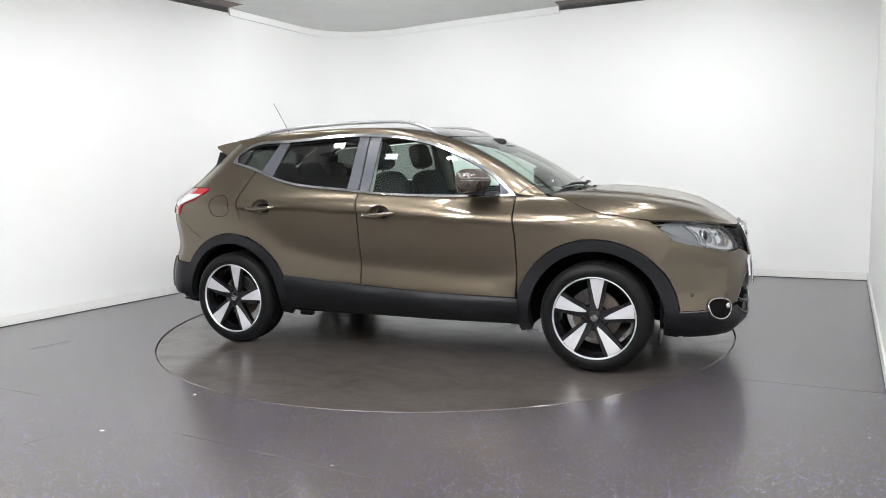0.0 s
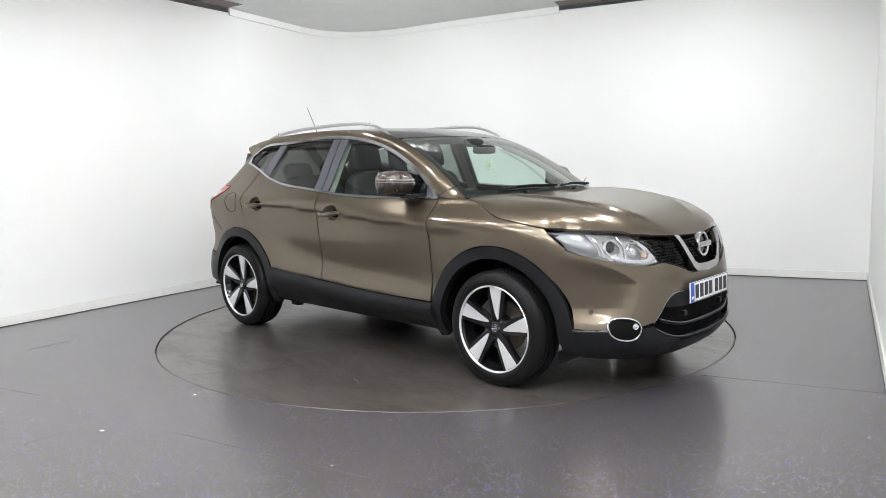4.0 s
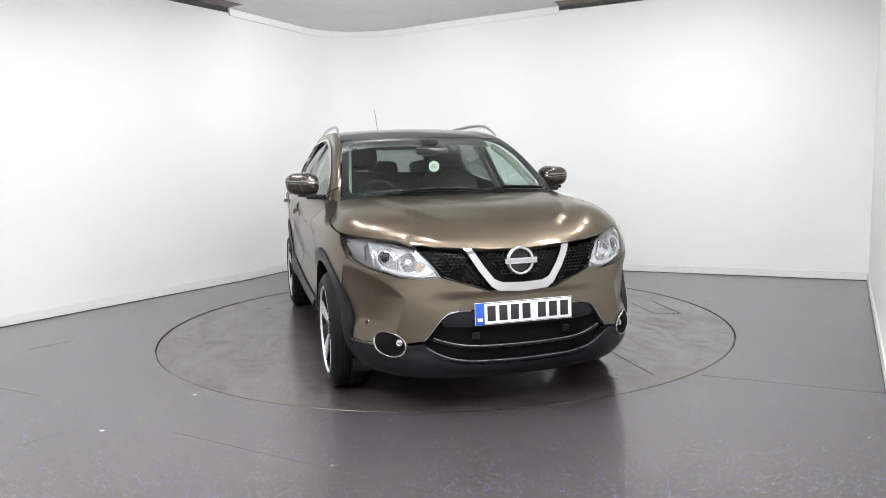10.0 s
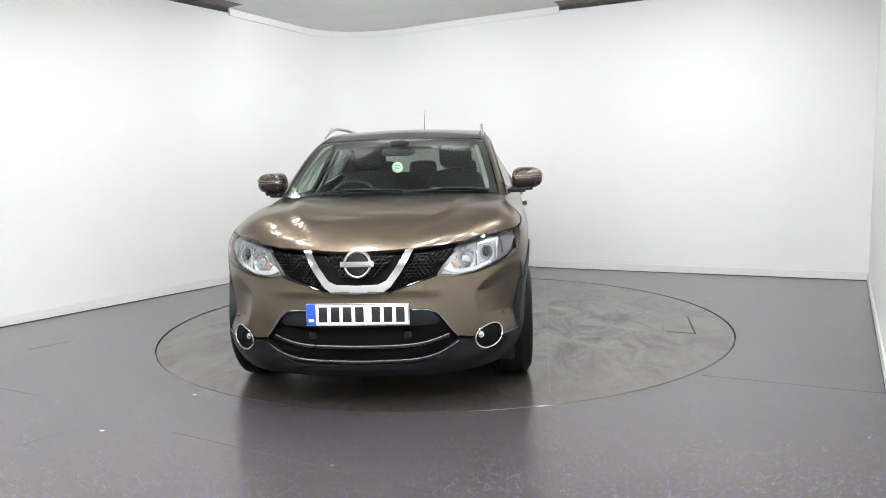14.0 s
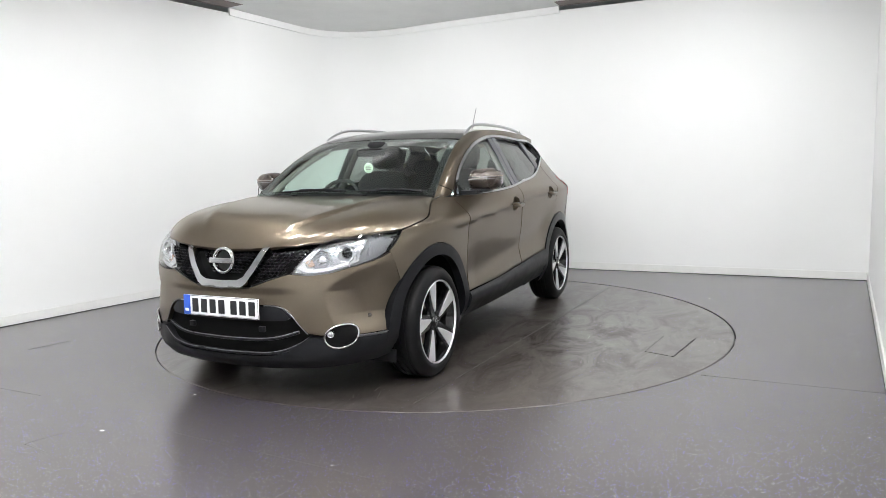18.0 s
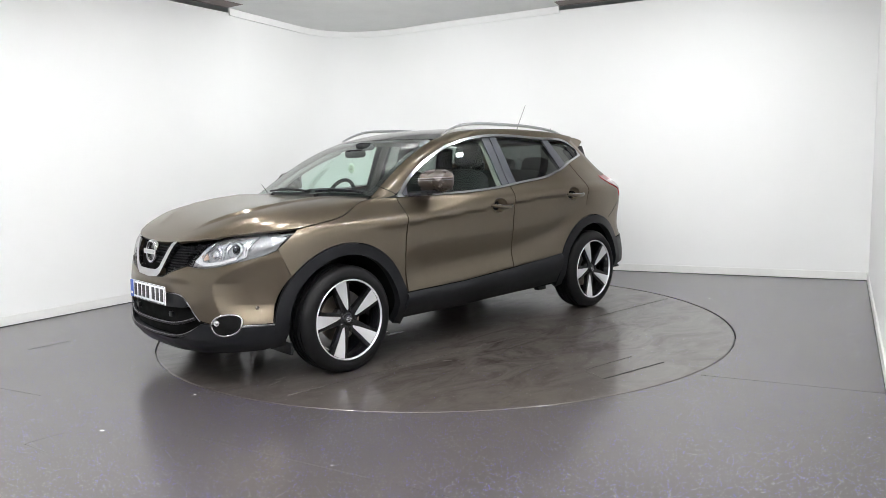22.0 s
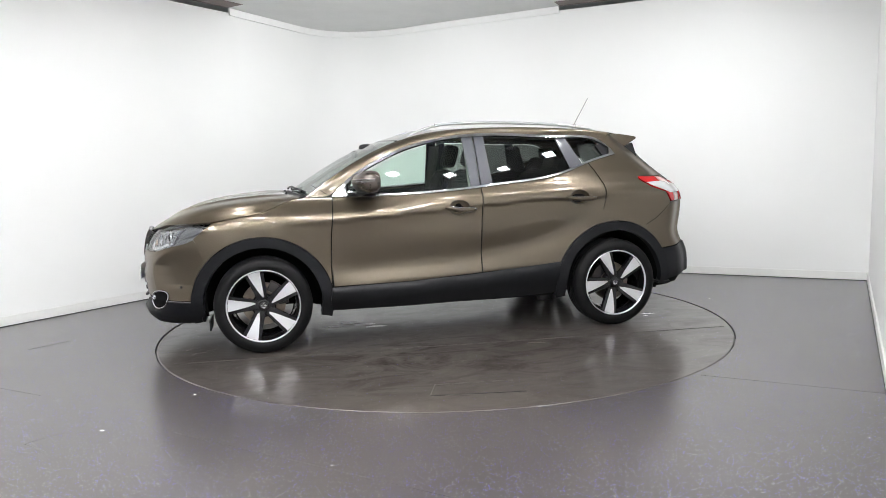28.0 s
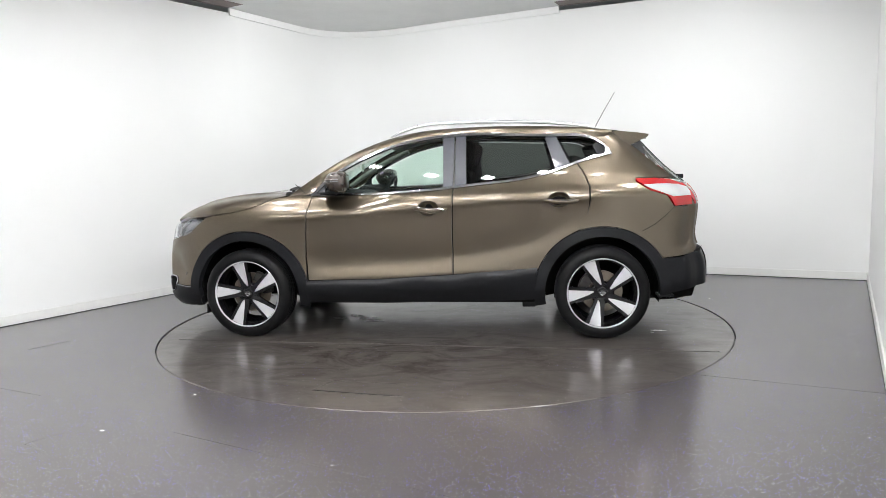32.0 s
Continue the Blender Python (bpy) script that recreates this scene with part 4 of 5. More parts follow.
# ---- tail ----
def rear(q, z):
    aq = np.abs(q)
    dx = np.interp(aq, [0, 0.25, 0.5, 0.65, 0.785, 0.882, 0.940, 0.976], [0, .004, .02, .05, .11, .20, .33, .55])
    x = TAIL(z) + dx
    return np.stack([x, np.sign(q) * side_y(x, z), z], 1)


tg = [(-0.80, 0.64), (0.80, 0.64), (0.82, 0.90), (0.84, 1.10), (0.0, 1.10), (-0.84, 1.10), (-0.82, 0.90)]
sheet("tailgate", PAINT, car, tg, rear, False, "bronze brown tailgate", step=0.05, thick=0.02)
rg = [(-0.71, 1.105), (0.71, 1.105), (0.73, 1.25), (0.76, 1.44), (-0.76, 1.44), (-0.73, 1.25)]
sheet("rear_screen", PRIVACY, car, rg, rear, False, "dark rear screen", step=0.05, thick=0)
rb = [(0.0, 0.385), (0.5, 0.385), (0.70, 0.372), (0.82, 0.362), (0.895, 0.346), (0.935, 0.330), (0.952, 0.322), (0.952, 0.576), (0.80, 0.606), (0.0, 0.61)]
rb = rb + [(-a, b) for a, b in rb[-2:0:-1]]
sheet("rear_bumper", BLACK_PLASTIC, car, rb, rear, False, "black plastic rear bumper", step=0.04, thick=0.04, lift=0.006)


# ---- wheels ----
SPIN = {(True, True): 6.6, (False, True): 11.0, (True, False): -12.0, (False, False): -21.0}      # how each wheel stands, degrees


def build_wheel(name, x, m):
    y = -1 if m else 1
    wheel = new(name)
    wheel.parent = car
    bm = bmesh.new()
    w = 0.225
    prof = [(RIM_R - 0.012, -w / 2 + 0.012), (RIM_R + 0.006, -w / 2), (RIM_R + 0.035, -w / 2 - 0.008), (TYRE_R - 0.018, -w / 2 + 0.012), (TYRE_R - 0.004, -w / 2 + 0.028)]
    for k in (-0.058, -0.02, 0.02, 0.058):
        prof += [(TYRE_R, k - 0.006), (TYRE_R - 0.008, k - 0.005), (TYRE_R - 0.008, k + 0.005), (TYRE_R, k + 0.006)]
    prof += [(TYRE_R - 0.004, w / 2 - 0.028), (TYRE_R - 0.018, w / 2 - 0.012), (RIM_R + 0.035, w / 2 + 0.008), (RIM_R + 0.012, w / 2 + 0.004), (RIM_R + 0.004, w / 2), (RIM_R - 0.012, w / 2 - 0.014)]
    lathe(bm, prof, 72, "Y")
    part("tyre", bm, RUBBER, wheel, "black road tyre", True, 60)
    bm = bmesh.new()
    o = w / 2
    lathe(bm, [(RIM_R + 0.000, o - 0.002), (RIM_R - 0.004, o + 0.002), (RIM_R - 0.008, o - 0.001), (RIM_R - 0.010, o - 0.010)], 72, "Y")
    part("rim_edge", bm, MACHINED, wheel, "bright machined rim edge", True, 60)
    bm = bmesh.new()
    lathe(bm, [(RIM_R - 0.009, o - 0.010), (RIM_R - 0.03, o - 0.05), (RIM_R - 0.04, o - 0.10), (RIM_R - 0.045, -o + 0.01)], 72, "Y")
    part("rim_barrel", bm, GLOSS_BLACK, wheel, "", True, 60)
    bm = bmesh.new()
    lathe(bm, [(0.0, o - 0.11), (0.15, o - 0.11), (0.15, o - 0.125), (0.06, o - 0.13), (0.0, o - 0.13)], 40, "Y")
    part("brake_disc", bm, DISC, wheel, "", True, 40)
    # caliper over the disc's rear edge
    bm = bmesh.new()
    fwd = -1 if (x > 0) != m else 1
    for k in range(5):
        a = radians(8 + 14 * k)
        box(bm, (fwd * 0.135 * math.cos(a), o - 0.098, 0.135 * math.sin(a)), (0.075, 0.05, 0.045), 0.008, Matrix.Rotation(-a * fwd, 4, "Y"))
    part("caliper", bm, CALIPER, wheel, "dark brake caliper", True, 40)
    # black spoke star behind the bright faces
    for k in range(5):
        a = math.pi / 2 + radians(SPIN[x > 0, m]) + k * 2 * math.pi / 5
        outline = [(0.035, -0.030), (0.10, -0.042), (0.15, -0.052), (0.20, -0.062), (0.244, -0.074), (0.252, 0.0), (0.245, 0.062), (0.19, 0.054), (0.12, 0.048), (0.045, 0.036)]
        bright = [(0.058, 0.010), (0.10, -0.008), (0.15, -0.024), (0.20, -0.040), (0.245, -0.052), (0.2500, -0.01), (0.2465, 0.036), (0.20, 0.031), (0.15, 0.026), (0.10, 0.022), (0.065, 0.018)]
        for nm, poly, y0, y1, mat, lab in (("spoke", outline, 0.034, 0.012, GLOSS_BLACK, "gloss black spoke"), ("spoke_face", bright, 0.014, 0.006, MACHINED, "bright machined spoke face")):
            bm = bmesh.new()
            fr, bk = [], []
            for r, t in poly:
                r, t = r * RIM_R / 0.262, t * RIM_R / 0.262
                px, pz = r * math.cos(a) - t * math.sin(a), r * math.sin(a) + t * math.cos(a)
                dish = 0.022 * (1 - r / 0.25) ** 1.0
                fr.append(bm.verts.new((px, o - y1 - dish, pz)))
                bk.append(bm.verts.new((px, o - y0 - 0.012 - dish, pz)))
            bm.faces.new(fr)
            bm.faces.new(bk[::-1])
            for i in range(len(fr)):
                j = (i + 1) % len(fr)
                bm.faces.new((fr[i], fr[j], bk[j], bk[i]))
            bmesh.ops.bevel(bm, geom=[e for e in bm.edges if all(v in fr for v in e.verts)], offset=0.0025, segments=2, affect="EDGES")
            part(nm, bm, mat, wheel, lab, True, 40)
    bm = bmesh.new()
    lathe(bm, [(0.0, o - 0.018), (0.024, o - 0.018), (0.030, o - 0.022), (0.034, o - 0.03), (0.075, o - 0.036), (0.085, o - 0.05), (0.07, o - 0.12)], 40, "Y")
    part("hub", bm, GLOSS_BLACK, wheel, "gloss black hub", True, 40)
    bm = bmesh.new()
    lathe(bm, [(0.010, o - 0.0165), (0.017, o - 0.0160), (0.019, o - 0.0185)], 28, "Y")
    box(bm, (0, o - 0.0165, 0), (0.044, 0.003, 0.008), 0.001)
    part("hub_badge", bm, CHROME, wheel, "small bright round badge", True, 40)
    for k in range(5):
        a = math.pi / 2 + radians(SPIN[x > 0, m]) + (k + 0.5) * 2 * math.pi / 5
        bm = bmesh.new()
        lathe(bm, [(0.0, o - 0.022), (0.006, o - 0.022), (0.010, o - 0.026), (0.010, o - 0.045)], 6, "Y", (0.055 * math.cos(a), 0, 0.055 * math.sin(a)))
        part("wheel_nut", bm, GLOSS_BLACK, wheel, "", True, 30)
    wheel.matrix_basis = Matrix.Translation((x, y * 0.775, HUB_Z)) @ Matrix.Rotation(math.pi if m else 0, 4, "Z")
    return wheel


for nm, x in (("front_wheel", AXLE), ("rear_wheel", -AXLE)):
    both_sides(lambda m, nm=nm, x=x: build_wheel(nm, x, m))


# ---- nose details ----
def on_front(y, z, out=0.0):
    """The place on the nose at a distance from the middle and a height, and the way out of the surface."""
    q = q_at(y=abs(y), z=z) * (1 if y >= 0 else -1)
    A, B = np.array([q]), np.array([z])
    n = surf_normals(front, A, B)[0]
    n = n if n[0] > 0 else -n
    return Vector(front(A, B)[0] + n * out), Vector(n)


def facing(place, n):
    """A pose at a place whose z axis points along n and whose y axis points up."""
    n = n.normalized()
    r = Vector((0, 0, 1)).cross(n).normalized()
    u = n.cross(r)
    m = Matrix((r, u, n)).transposed().to_4x4()
    m.translation = place
    return m


HL_TOP = yz((0.508, 0.866), (0.56, 0.882), (0.62, 0.894)) + xz((1.90, 0.903), (1.80, 0.911), (1.70, 0.917), (1.645, 0.920))
HL_BACK = HL_LOW + yz((0.43, 0.765), (0.46, 0.83)) + [(q, z + 0.028) for q, z in HL_TOP[:-2]] + HL_TOP[-2:]


def build_headlight(m):
    s = -1 if m else 1
    housing = sheet("headlight", LAMP_GREY, car, HL_BACK, front, m, "clear headlight with projector lamps and bright trim", step=0.03, thick=0.0, gap=0.0, lift=-0.042)
    sheet("lens", LENS, housing, HL_LOW + yz((0.43, 0.765), (0.47, 0.825)) + [(q, z + 0.013) for q, z in HL_TOP[:-2]] + HL_TOP[-2:], front, m, "clear headlight cover", step=0.03, thick=0.0, gap=0.003, lift=-0.002)
    # bright inner bezel
    bez = yz((0.425, 0.730), (0.50, 0.720), (0.60, 0.730), (0.68, 0.754), (0.722, 0.778), (0.722, 0.905), (0.62, 0.899), (0.56, 0.887), (0.508, 0.870), (0.465, 0.80))
    holes = []
    for y, z, r in ((0.665, 0.825, 0.046), (0.555, 0.795, 0.052)):
        q = q_at(y=y, z=z)
        holes.append([(q + 1.05 * r * math.cos(2 * math.pi * i / 28), z + r * math.sin(2 * math.pi * i / 28)) for i in range(28)])
    sheet("bezel", LAMP_SILVER, housing, bez, front, m, "bright headlight bezel", step=0.025, thick=0.02, gap=0.0, lift=-0.030, holes=holes)
    tip = xz((1.70, 0.885), (1.78, 0.835)) + yz((0.756, 0.80), (0.746, 0.88)) + xz((1.83, 0.898), (1.73, 0.908))
    sheet("side_bezel", LAMP_GREY, housing, tip, front, m, "", step=0.03, thick=0.01, gap=0.0, lift=-0.030)
    led = yz((0.435, 0.752), (0.475, 0.732), (0.52, 0.727), (0.60, 0.737), (0.682, 0.764), (0.682, 0.780), (0.60, 0.754), (0.522, 0.745), (0.488, 0.752), (0.470, 0.785))
    sheet("running_lamp", WHITE_LENS, housing, led, front, m, "white running lamp strip", step=0.02, thick=0.01, gap=0.0, lift=-0.022)
    amb = yz((0.475, 0.785), (0.50, 0.757), (0.525, 0.765), (0.505, 0.802))
    sheet("indicator", AMBER, housing, amb, front, m, "amber tinted indicator", step=0.02, thick=0.01, gap=0.0, lift=-0.024)
    for k, (y, z, r) in enumerate(((0.665, 0.825, 0.044), (0.555, 0.795, 0.050))):
        p, n = on_front(y, z, -0.046)
        bm = bmesh.new()
        lathe(bm, [(r + 0.006, 0.006), (r + 0.002, 0.014), (r - 0.006, 0.012), (r * 0.8, 0.002), (r * 0.55, -0.006)], 32, "Z")
        ob = part("lamp_ring", bm, REFLECTOR, housing, "bright lamp ring", True, 60)
        nn = (n + Vector((0.8, 0, 0))).normalized()
        ob.matrix_basis = facing(Vector((p.x, s * p.y, p.z)), Vector((nn.x, s * nn.y, nn.z)))
        bm = bmesh.new()
        lathe(bm, [(0, 0.016), (r * 0.25, 0.0145), (r * 0.45, 0.010), (r * 0.58, 0.003), (r * 0.6, -0.01)], 28, "Z")
        ob = part("projector", bm, GLOSS_BLACK if k == 0 else REFLECTOR, housing, "", True, 60)
        ob.matrix_basis = facing(Vector((p.x, s * p.y, p.z)), Vector((nn.x, s * nn.y, nn.z)))
    # bright fins between and beside the reflectors
    for low, high in (((0.612, 0.752), (0.606, 0.878)), ((0.712, 0.782), (0.712, 0.888)), ((0.490, 0.772), (0.530, 0.862))):
        ends = [on_front(low[0] + (high[0] - low[0]) * k / 6, low[1] + (high[1] - low[1]) * k / 6, -0.024)[0] for k in range(7)]
        bm = bmesh.new()
        tube(bm, [(p.x, s * p.y, p.z) for p in ends], 0.0045, 6)
        part("lamp_fin", bm, REFLECTOR, housing, "bright fin")
    # washer row of small studs under the lamps
    for y in (0.635, 0.66, 0.685):
        p, n = on_front(y, 0.752, -0.026)
        bm = bmesh.new()
        bmesh.ops.create_uvsphere(bm, u_segments=8, v_segments=6, radius=0.006, matrix=Matrix.Translation((p.x, s * p.y, p.z)))
        part("lamp_stud", bm, REFLECTOR, housing)


both_sides(build_headlight)


def hex_mesh(name, region, pitch, lift, bar, parent, label):
    """Honeycomb bars over a stretch of the nose."""
    R = np.array(region)
    lo, hi = R.min(0), R.max(0)
    v, f = [], []
    dy, dz = pitch, pitch * 0.62
    rows = int((hi[1] - lo[1]) / dz) + 2
    cols = int((hi[0] - lo[0]) / dy) + 2
    for r in range(rows):
        for c in range(cols):
            cx, cz = lo[0] + (c + 0.5 * (r % 2)) * dy, lo[1] + r * dz
            cor = [(cx + dx * dy, cz + dzz * dz) for dx, dzz in ((-0.5, -0.33), (0.0, -0.67), (0.5, -0.33), (0.5, 0.33))]
            for a, b in zip(cor, cor[1:]):
                if not inside(R, np.array([a, b])).all():
                    continue
                A = np.array([a, b])
                X = front(A[:, 0], A[:, 1])
                N = surf_normals(front, A[:, 0], A[:, 1])
                N = N * np.sign(N[:, :1])
                X = X + N * lift
                d = Vector(X[1] - X[0]).normalized()
                sde = np.array(d.cross(Vector(N[0])).normalized()) * bar
                s = len(v)
                for p, n in zip(X, N):
                    v += [p - sde, p + sde, p + sde * 0.8 - n * 0.02, p - sde * 0.8 - n * 0.02]
                f += [(s + i, s + (i + 1) % 4, s + 4 + (i + 1) % 4, s + 4 + i) for i in range(4)]
    return link_mesh(name, v, f, GRILLE_BLACK, parent, label, False)


def build_grille():
    grille = sheet("grille", DARK_CORE, car, yz((-0.40, 0.725), (-0.165, 0.645), (0.165, 0.645), (0.40, 0.725), (0.50, 0.86), (0.28, 0.846), (0, 0.842), (-0.28, 0.846), (-0.50, 0.86)), front, False,
                   "black honeycomb grille with a bright chevron", step=0.04, thick=0, gap=0, lift=-0.04)
    for s in (1, -1):
        reg = yz((0.40, 0.735), (0.18, 0.665), (0.285, 0.842), (0.492, 0.858))
        hex_mesh("grille_mesh", [(s * a, b) for a, b in reg], 0.026, -0.012, 0.0016, grille, "gloss black honeycomb bars")
        edge = [on_front(s * y, z, -0.004)[0] for y, z in ((0.40, 0.728), (0.30, 0.694), (0.19, 0.656))]
        bm = bmesh.new()
        tube(bm, edge, 0.004, 6)
        part("grille_edge", bm, GLOSS_BLACK, grille)
    hex_mesh("grille_mesh", yz((-0.20, 0.842), (-0.10, 0.72), (0.10, 0.72), (0.20, 0.842)), 0.026, -0.012, 0.0016, grille, "gloss black honeycomb bars")
    vee = yz((-0.282, 0.850), (-0.243, 0.847), (-0.192, 0.764), (-0.146, 0.702), (-0.106, 0.684), (0.0, 0.680), (0.106, 0.684), (0.146, 0.702), (0.192, 0.764), (0.243, 0.847), (0.282, 0.850),
             (0.222, 0.745), (0.165, 0.667), (0.130, 0.648), (0.0, 0.640), (-0.130, 0.648), (-0.165, 0.667), (-0.222, 0.745))
    sheet("chevron", CHROME, grille, vee, front, False, "bright chrome chevron", step=0.02, thick=0.05, gap=0.0, lift=0.016)
    # round badge with a cross bar
    p, n = on_front(0, 0.783, 0.012)
    n = Vector((1, 0, 0.10))
    bm = bmesh.new()
    lathe(bm, [(0.054, -0.004), (0.056, 0.006), (0.064, 0.010), (0.073, 0.006), (0.075, -0.004), (0.07, -0.02)], 48, "Z")
    part("badge_ring", bm, CHROME, grille, "bright round badge", True, 60).matrix_basis = facing(p, n)
    bm = bmesh.new()
    box(bm, (0, 0, 0.008), (0.172, 0.030, 0.014), 0.003)
    part("badge_bar", bm, CHROME, grille, "bright badge bar", True, 40).matrix_basis = facing(p, n)
    bm = bmesh.new()
    box(bm, (0, 0, 0.0155), (0.140, 0.015, 0.002), 0.0006)
    part("badge_inlay", bm, SATIN, grille, "", True, 40).matrix_basis = facing(p, n)
    bm = bmesh.new()
    lathe(bm, [(0, -0.006), (0.055, -0.006), (0.055, -0.02)], 40, "Z")
    part("badge_back", bm, GLOSS_BLACK, grille, "", True, 40).matrix_basis = facing(p, n)


build_grille()


def build_lower_front():
    low = yz((-0.50, 0.40), (-0.40, 0.315), (-0.30, 0.285), (0.0, 0.277), (0.30, 0.285), (0.40, 0.315), (0.50, 0.40), *MOUTH[::-1], (0, 0.559), *[(-a, b) for a, b in MOUTH])
    g = sheet("lower_grille", DARK_CORE, car, low, front, False, "black lower air intake with two thin bright lines", step=0.04, thick=0, gap=0, lift=-0.035)
    up = yz((-0.415, 0.495), (-0.395, 0.478), (-0.2, 0.470), (0, 0.468), (0.2, 0.470), (0.395, 0.478), (0.415, 0.495), (0.37, 0.543), (0.33, 0.552), (0, 0.554), (-0.33, 0.552), (-0.37, 0.543))
    sheet("intake_panel", BLACK_PLASTIC, g, up, front, False, "black plastic panel behind the plate", step=0.04, thick=0.03, gap=0.0, lift=-0.006)
    for pts, r, out in (([(-0.455, 0.415), (-0.38, 0.392), (-0.30, 0.377), (-0.15, 0.368), (0, 0.366), (0.15, 0.368), (0.30, 0.377), (0.38, 0.392), (0.455, 0.415)], 0.009, -0.012),
                        ([(-0.505, 0.378), (-0.41, 0.328), (-0.31, 0.302), (-0.15, 0.292), (0, 0.289), (0.15, 0.292), (0.31, 0.302), (0.41, 0.328), (0.505, 0.378)], 0.008, -0.002)):
        line = [on_front(y, z, out)[0] for y, z in smooth_line(pts, 40)]
        bm = bmesh.new()
        tube(bm, line, r, 8)
        part("intake_slat", bm, BLACK_PLASTIC, g, "black slat")
        bm = bmesh.new()
        tube(bm, [p + Vector((r * 0.75, 0, r * 0.75)) for p in line], 0.0022, 6)
        part("slat_line", bm, DIM_LINE, g, "thin bright line")
    # highlight on the intake's gloss edge, built as a thin satin tube
    for s in (1, -1):
        bm = bmesh.new()
        tube(bm, [on_front(s * y, z - 0.003, 0.0)[0] for y, z in MOUTH], 0.0028, 6)
        part("mouth_highlight", bm, DIM_LINE, g, "edge highlight built as a thin satin line")
    # tow eye covers and sensors
    for y in (-0.245, 0.245):
        p, n = on_front(y, 0.425, -0.02)
        bm = bmesh.new()
        box(bm, (0, 0, 0), (0.035, 0.03, 0.02), 0.004)
        part("intake_boss", bm, BLACK_PLASTIC, g).matrix_basis = facing(p, n)
    # number plate: bars for its characters
    plate = new("number_plate")
    plate.parent = car
    plate["label"] = "white number plate with a blue end band"
    bm = bmesh.new()
    box(bm, (0, 0, 0), (0.52, 0.111, 0.006), 0.002)
    part("plate_sheet", bm, PLATE_WHITE, plate)
    bm = bmesh.new()
    box(bm, (-0.2355, 0, 0.0018), (0.047, 0.109, 0.005), 0.001)
    part("plate_band", bm, PLATE_BLUE, plate, "blue end band")
    bm = bmesh.new()
    box(bm, (-0.2355, -0.028, 0.0048), (0.026, 0.016, 0.001))
    part("plate_mark", bm, PLATE_WHITE, plate)
    for x in (-0.175, -0.113, -0.052, 0.010, 0.093, 0.154, 0.216):
        bm = bmesh.new()
        box(bm, (x, 0, 0.0036), (0.043, 0.076, 0.002), 0.0008)
        part("plate_bar", bm, INK, plate)
    for dx, dy, sx, sy in ((0, 0.052, 0.516, 0.0025), (0, -0.052, 0.516, 0.0025), (0.2575, 0, 0.0025, 0.104)):
        bm = bmesh.new()
        box(bm, (dx, dy, 0.0034), (sx, sy, 0.001))
        part("plate_border", bm, INK, plate)
    plate.matrix_basis = facing(Vector((2.206, 0.0, 0.540)), Vector((1, 0, 0.03)))
    for s in (1, -1):
        # fog lamp in its bright ring, wider than high
        q0, z0 = q_at(y=0.650, z=0.386), 0.386
        ell = [(q0 + 0.092 * math.cos(2 * math.pi * i / 40), z0 + 0.060 * math.sin(2 * math.pi * i / 40)) for i in range(40)]
        fog = sheet("fog_lamp", DARK_CORE, car, ell, front, s < 0, "fog lamp in a bright oval ring", step=0.02, thick=0.012, gap=0.0, lift=0.009)
        E = np.array(ell)
        X = front(E[:, 0], E[:, 1])
        N = surf_normals(front, E[:, 0], E[:, 1])
        X = X + N * np.sign(N[:, :1]) * 0.010
        bm = bmesh.new()
        tube(bm, [(p[0], s * p[1], p[2]) for p in X], 0.0062, 8, 1.0, True)
        part("ring", bm, CHROME, fog, "bright ring", True, 60)
        p, n = on_front(s * 0.606, 0.402, 0.010)
        bm = bmesh.new()
        lathe(bm, [(0, 0.006), (0.008, 0.004), (0.014, 0.001), (0.017, 0.004), (0.019, -0.004)], 20, "Z")
        part("lamp", bm, REFLECTOR, fog, "", True, 60).matrix_basis = facing(p, n)
        # bright edge line between paint and black lip, from the fog lamp to the arch
        line = [Vector(front(np.array([s * q]), np.array([z]))[0]) for q, z in xz((1.96, 0.383), (1.90, 0.381), (1.84, 0.380), (1.78, 0.380))]
        bm = bmesh.new()
        tube(bm, [Vector((p.x + 0.002, p.y + s * 0.004, p.z)) for p in line], 0.003, 6)
        part("bumper_line", bm, DIM_LINE, car)
        p, n = on_front(s * 0.735, 0.475, 0.0005)
        bm = bmesh.new()
        lathe(bm, [(0, 0.003), (0.008, 0.003), (0.0115, 0.001), (0.0125, -0.004)], 18, "Z")
        part("parking_sensor", bm, MIRROR_CAP, car, "round parking sensor").matrix_basis = facing(p, n)
        bm = bmesh.new()
        box(bm, (1.69, s * 0.68, 0.205), (0.012, 0.22, 0.075), 0.003)
        part("air_deflector", bm, BLACK_PLASTIC, car)


build_lower_front()


# ---- flanks ----
def on_side(x, z, s, out=0.0):
    A, B = np.array([x]), np.array([z])
    n = surf_normals(side, A, B)[0]
    n = n if n[1] > 0 else -n
    p = side(A, B)[0] + n * out
    return Vector((p[0], s * p[1], p[2])), Vector((n[0], s * n[1], n[2]))


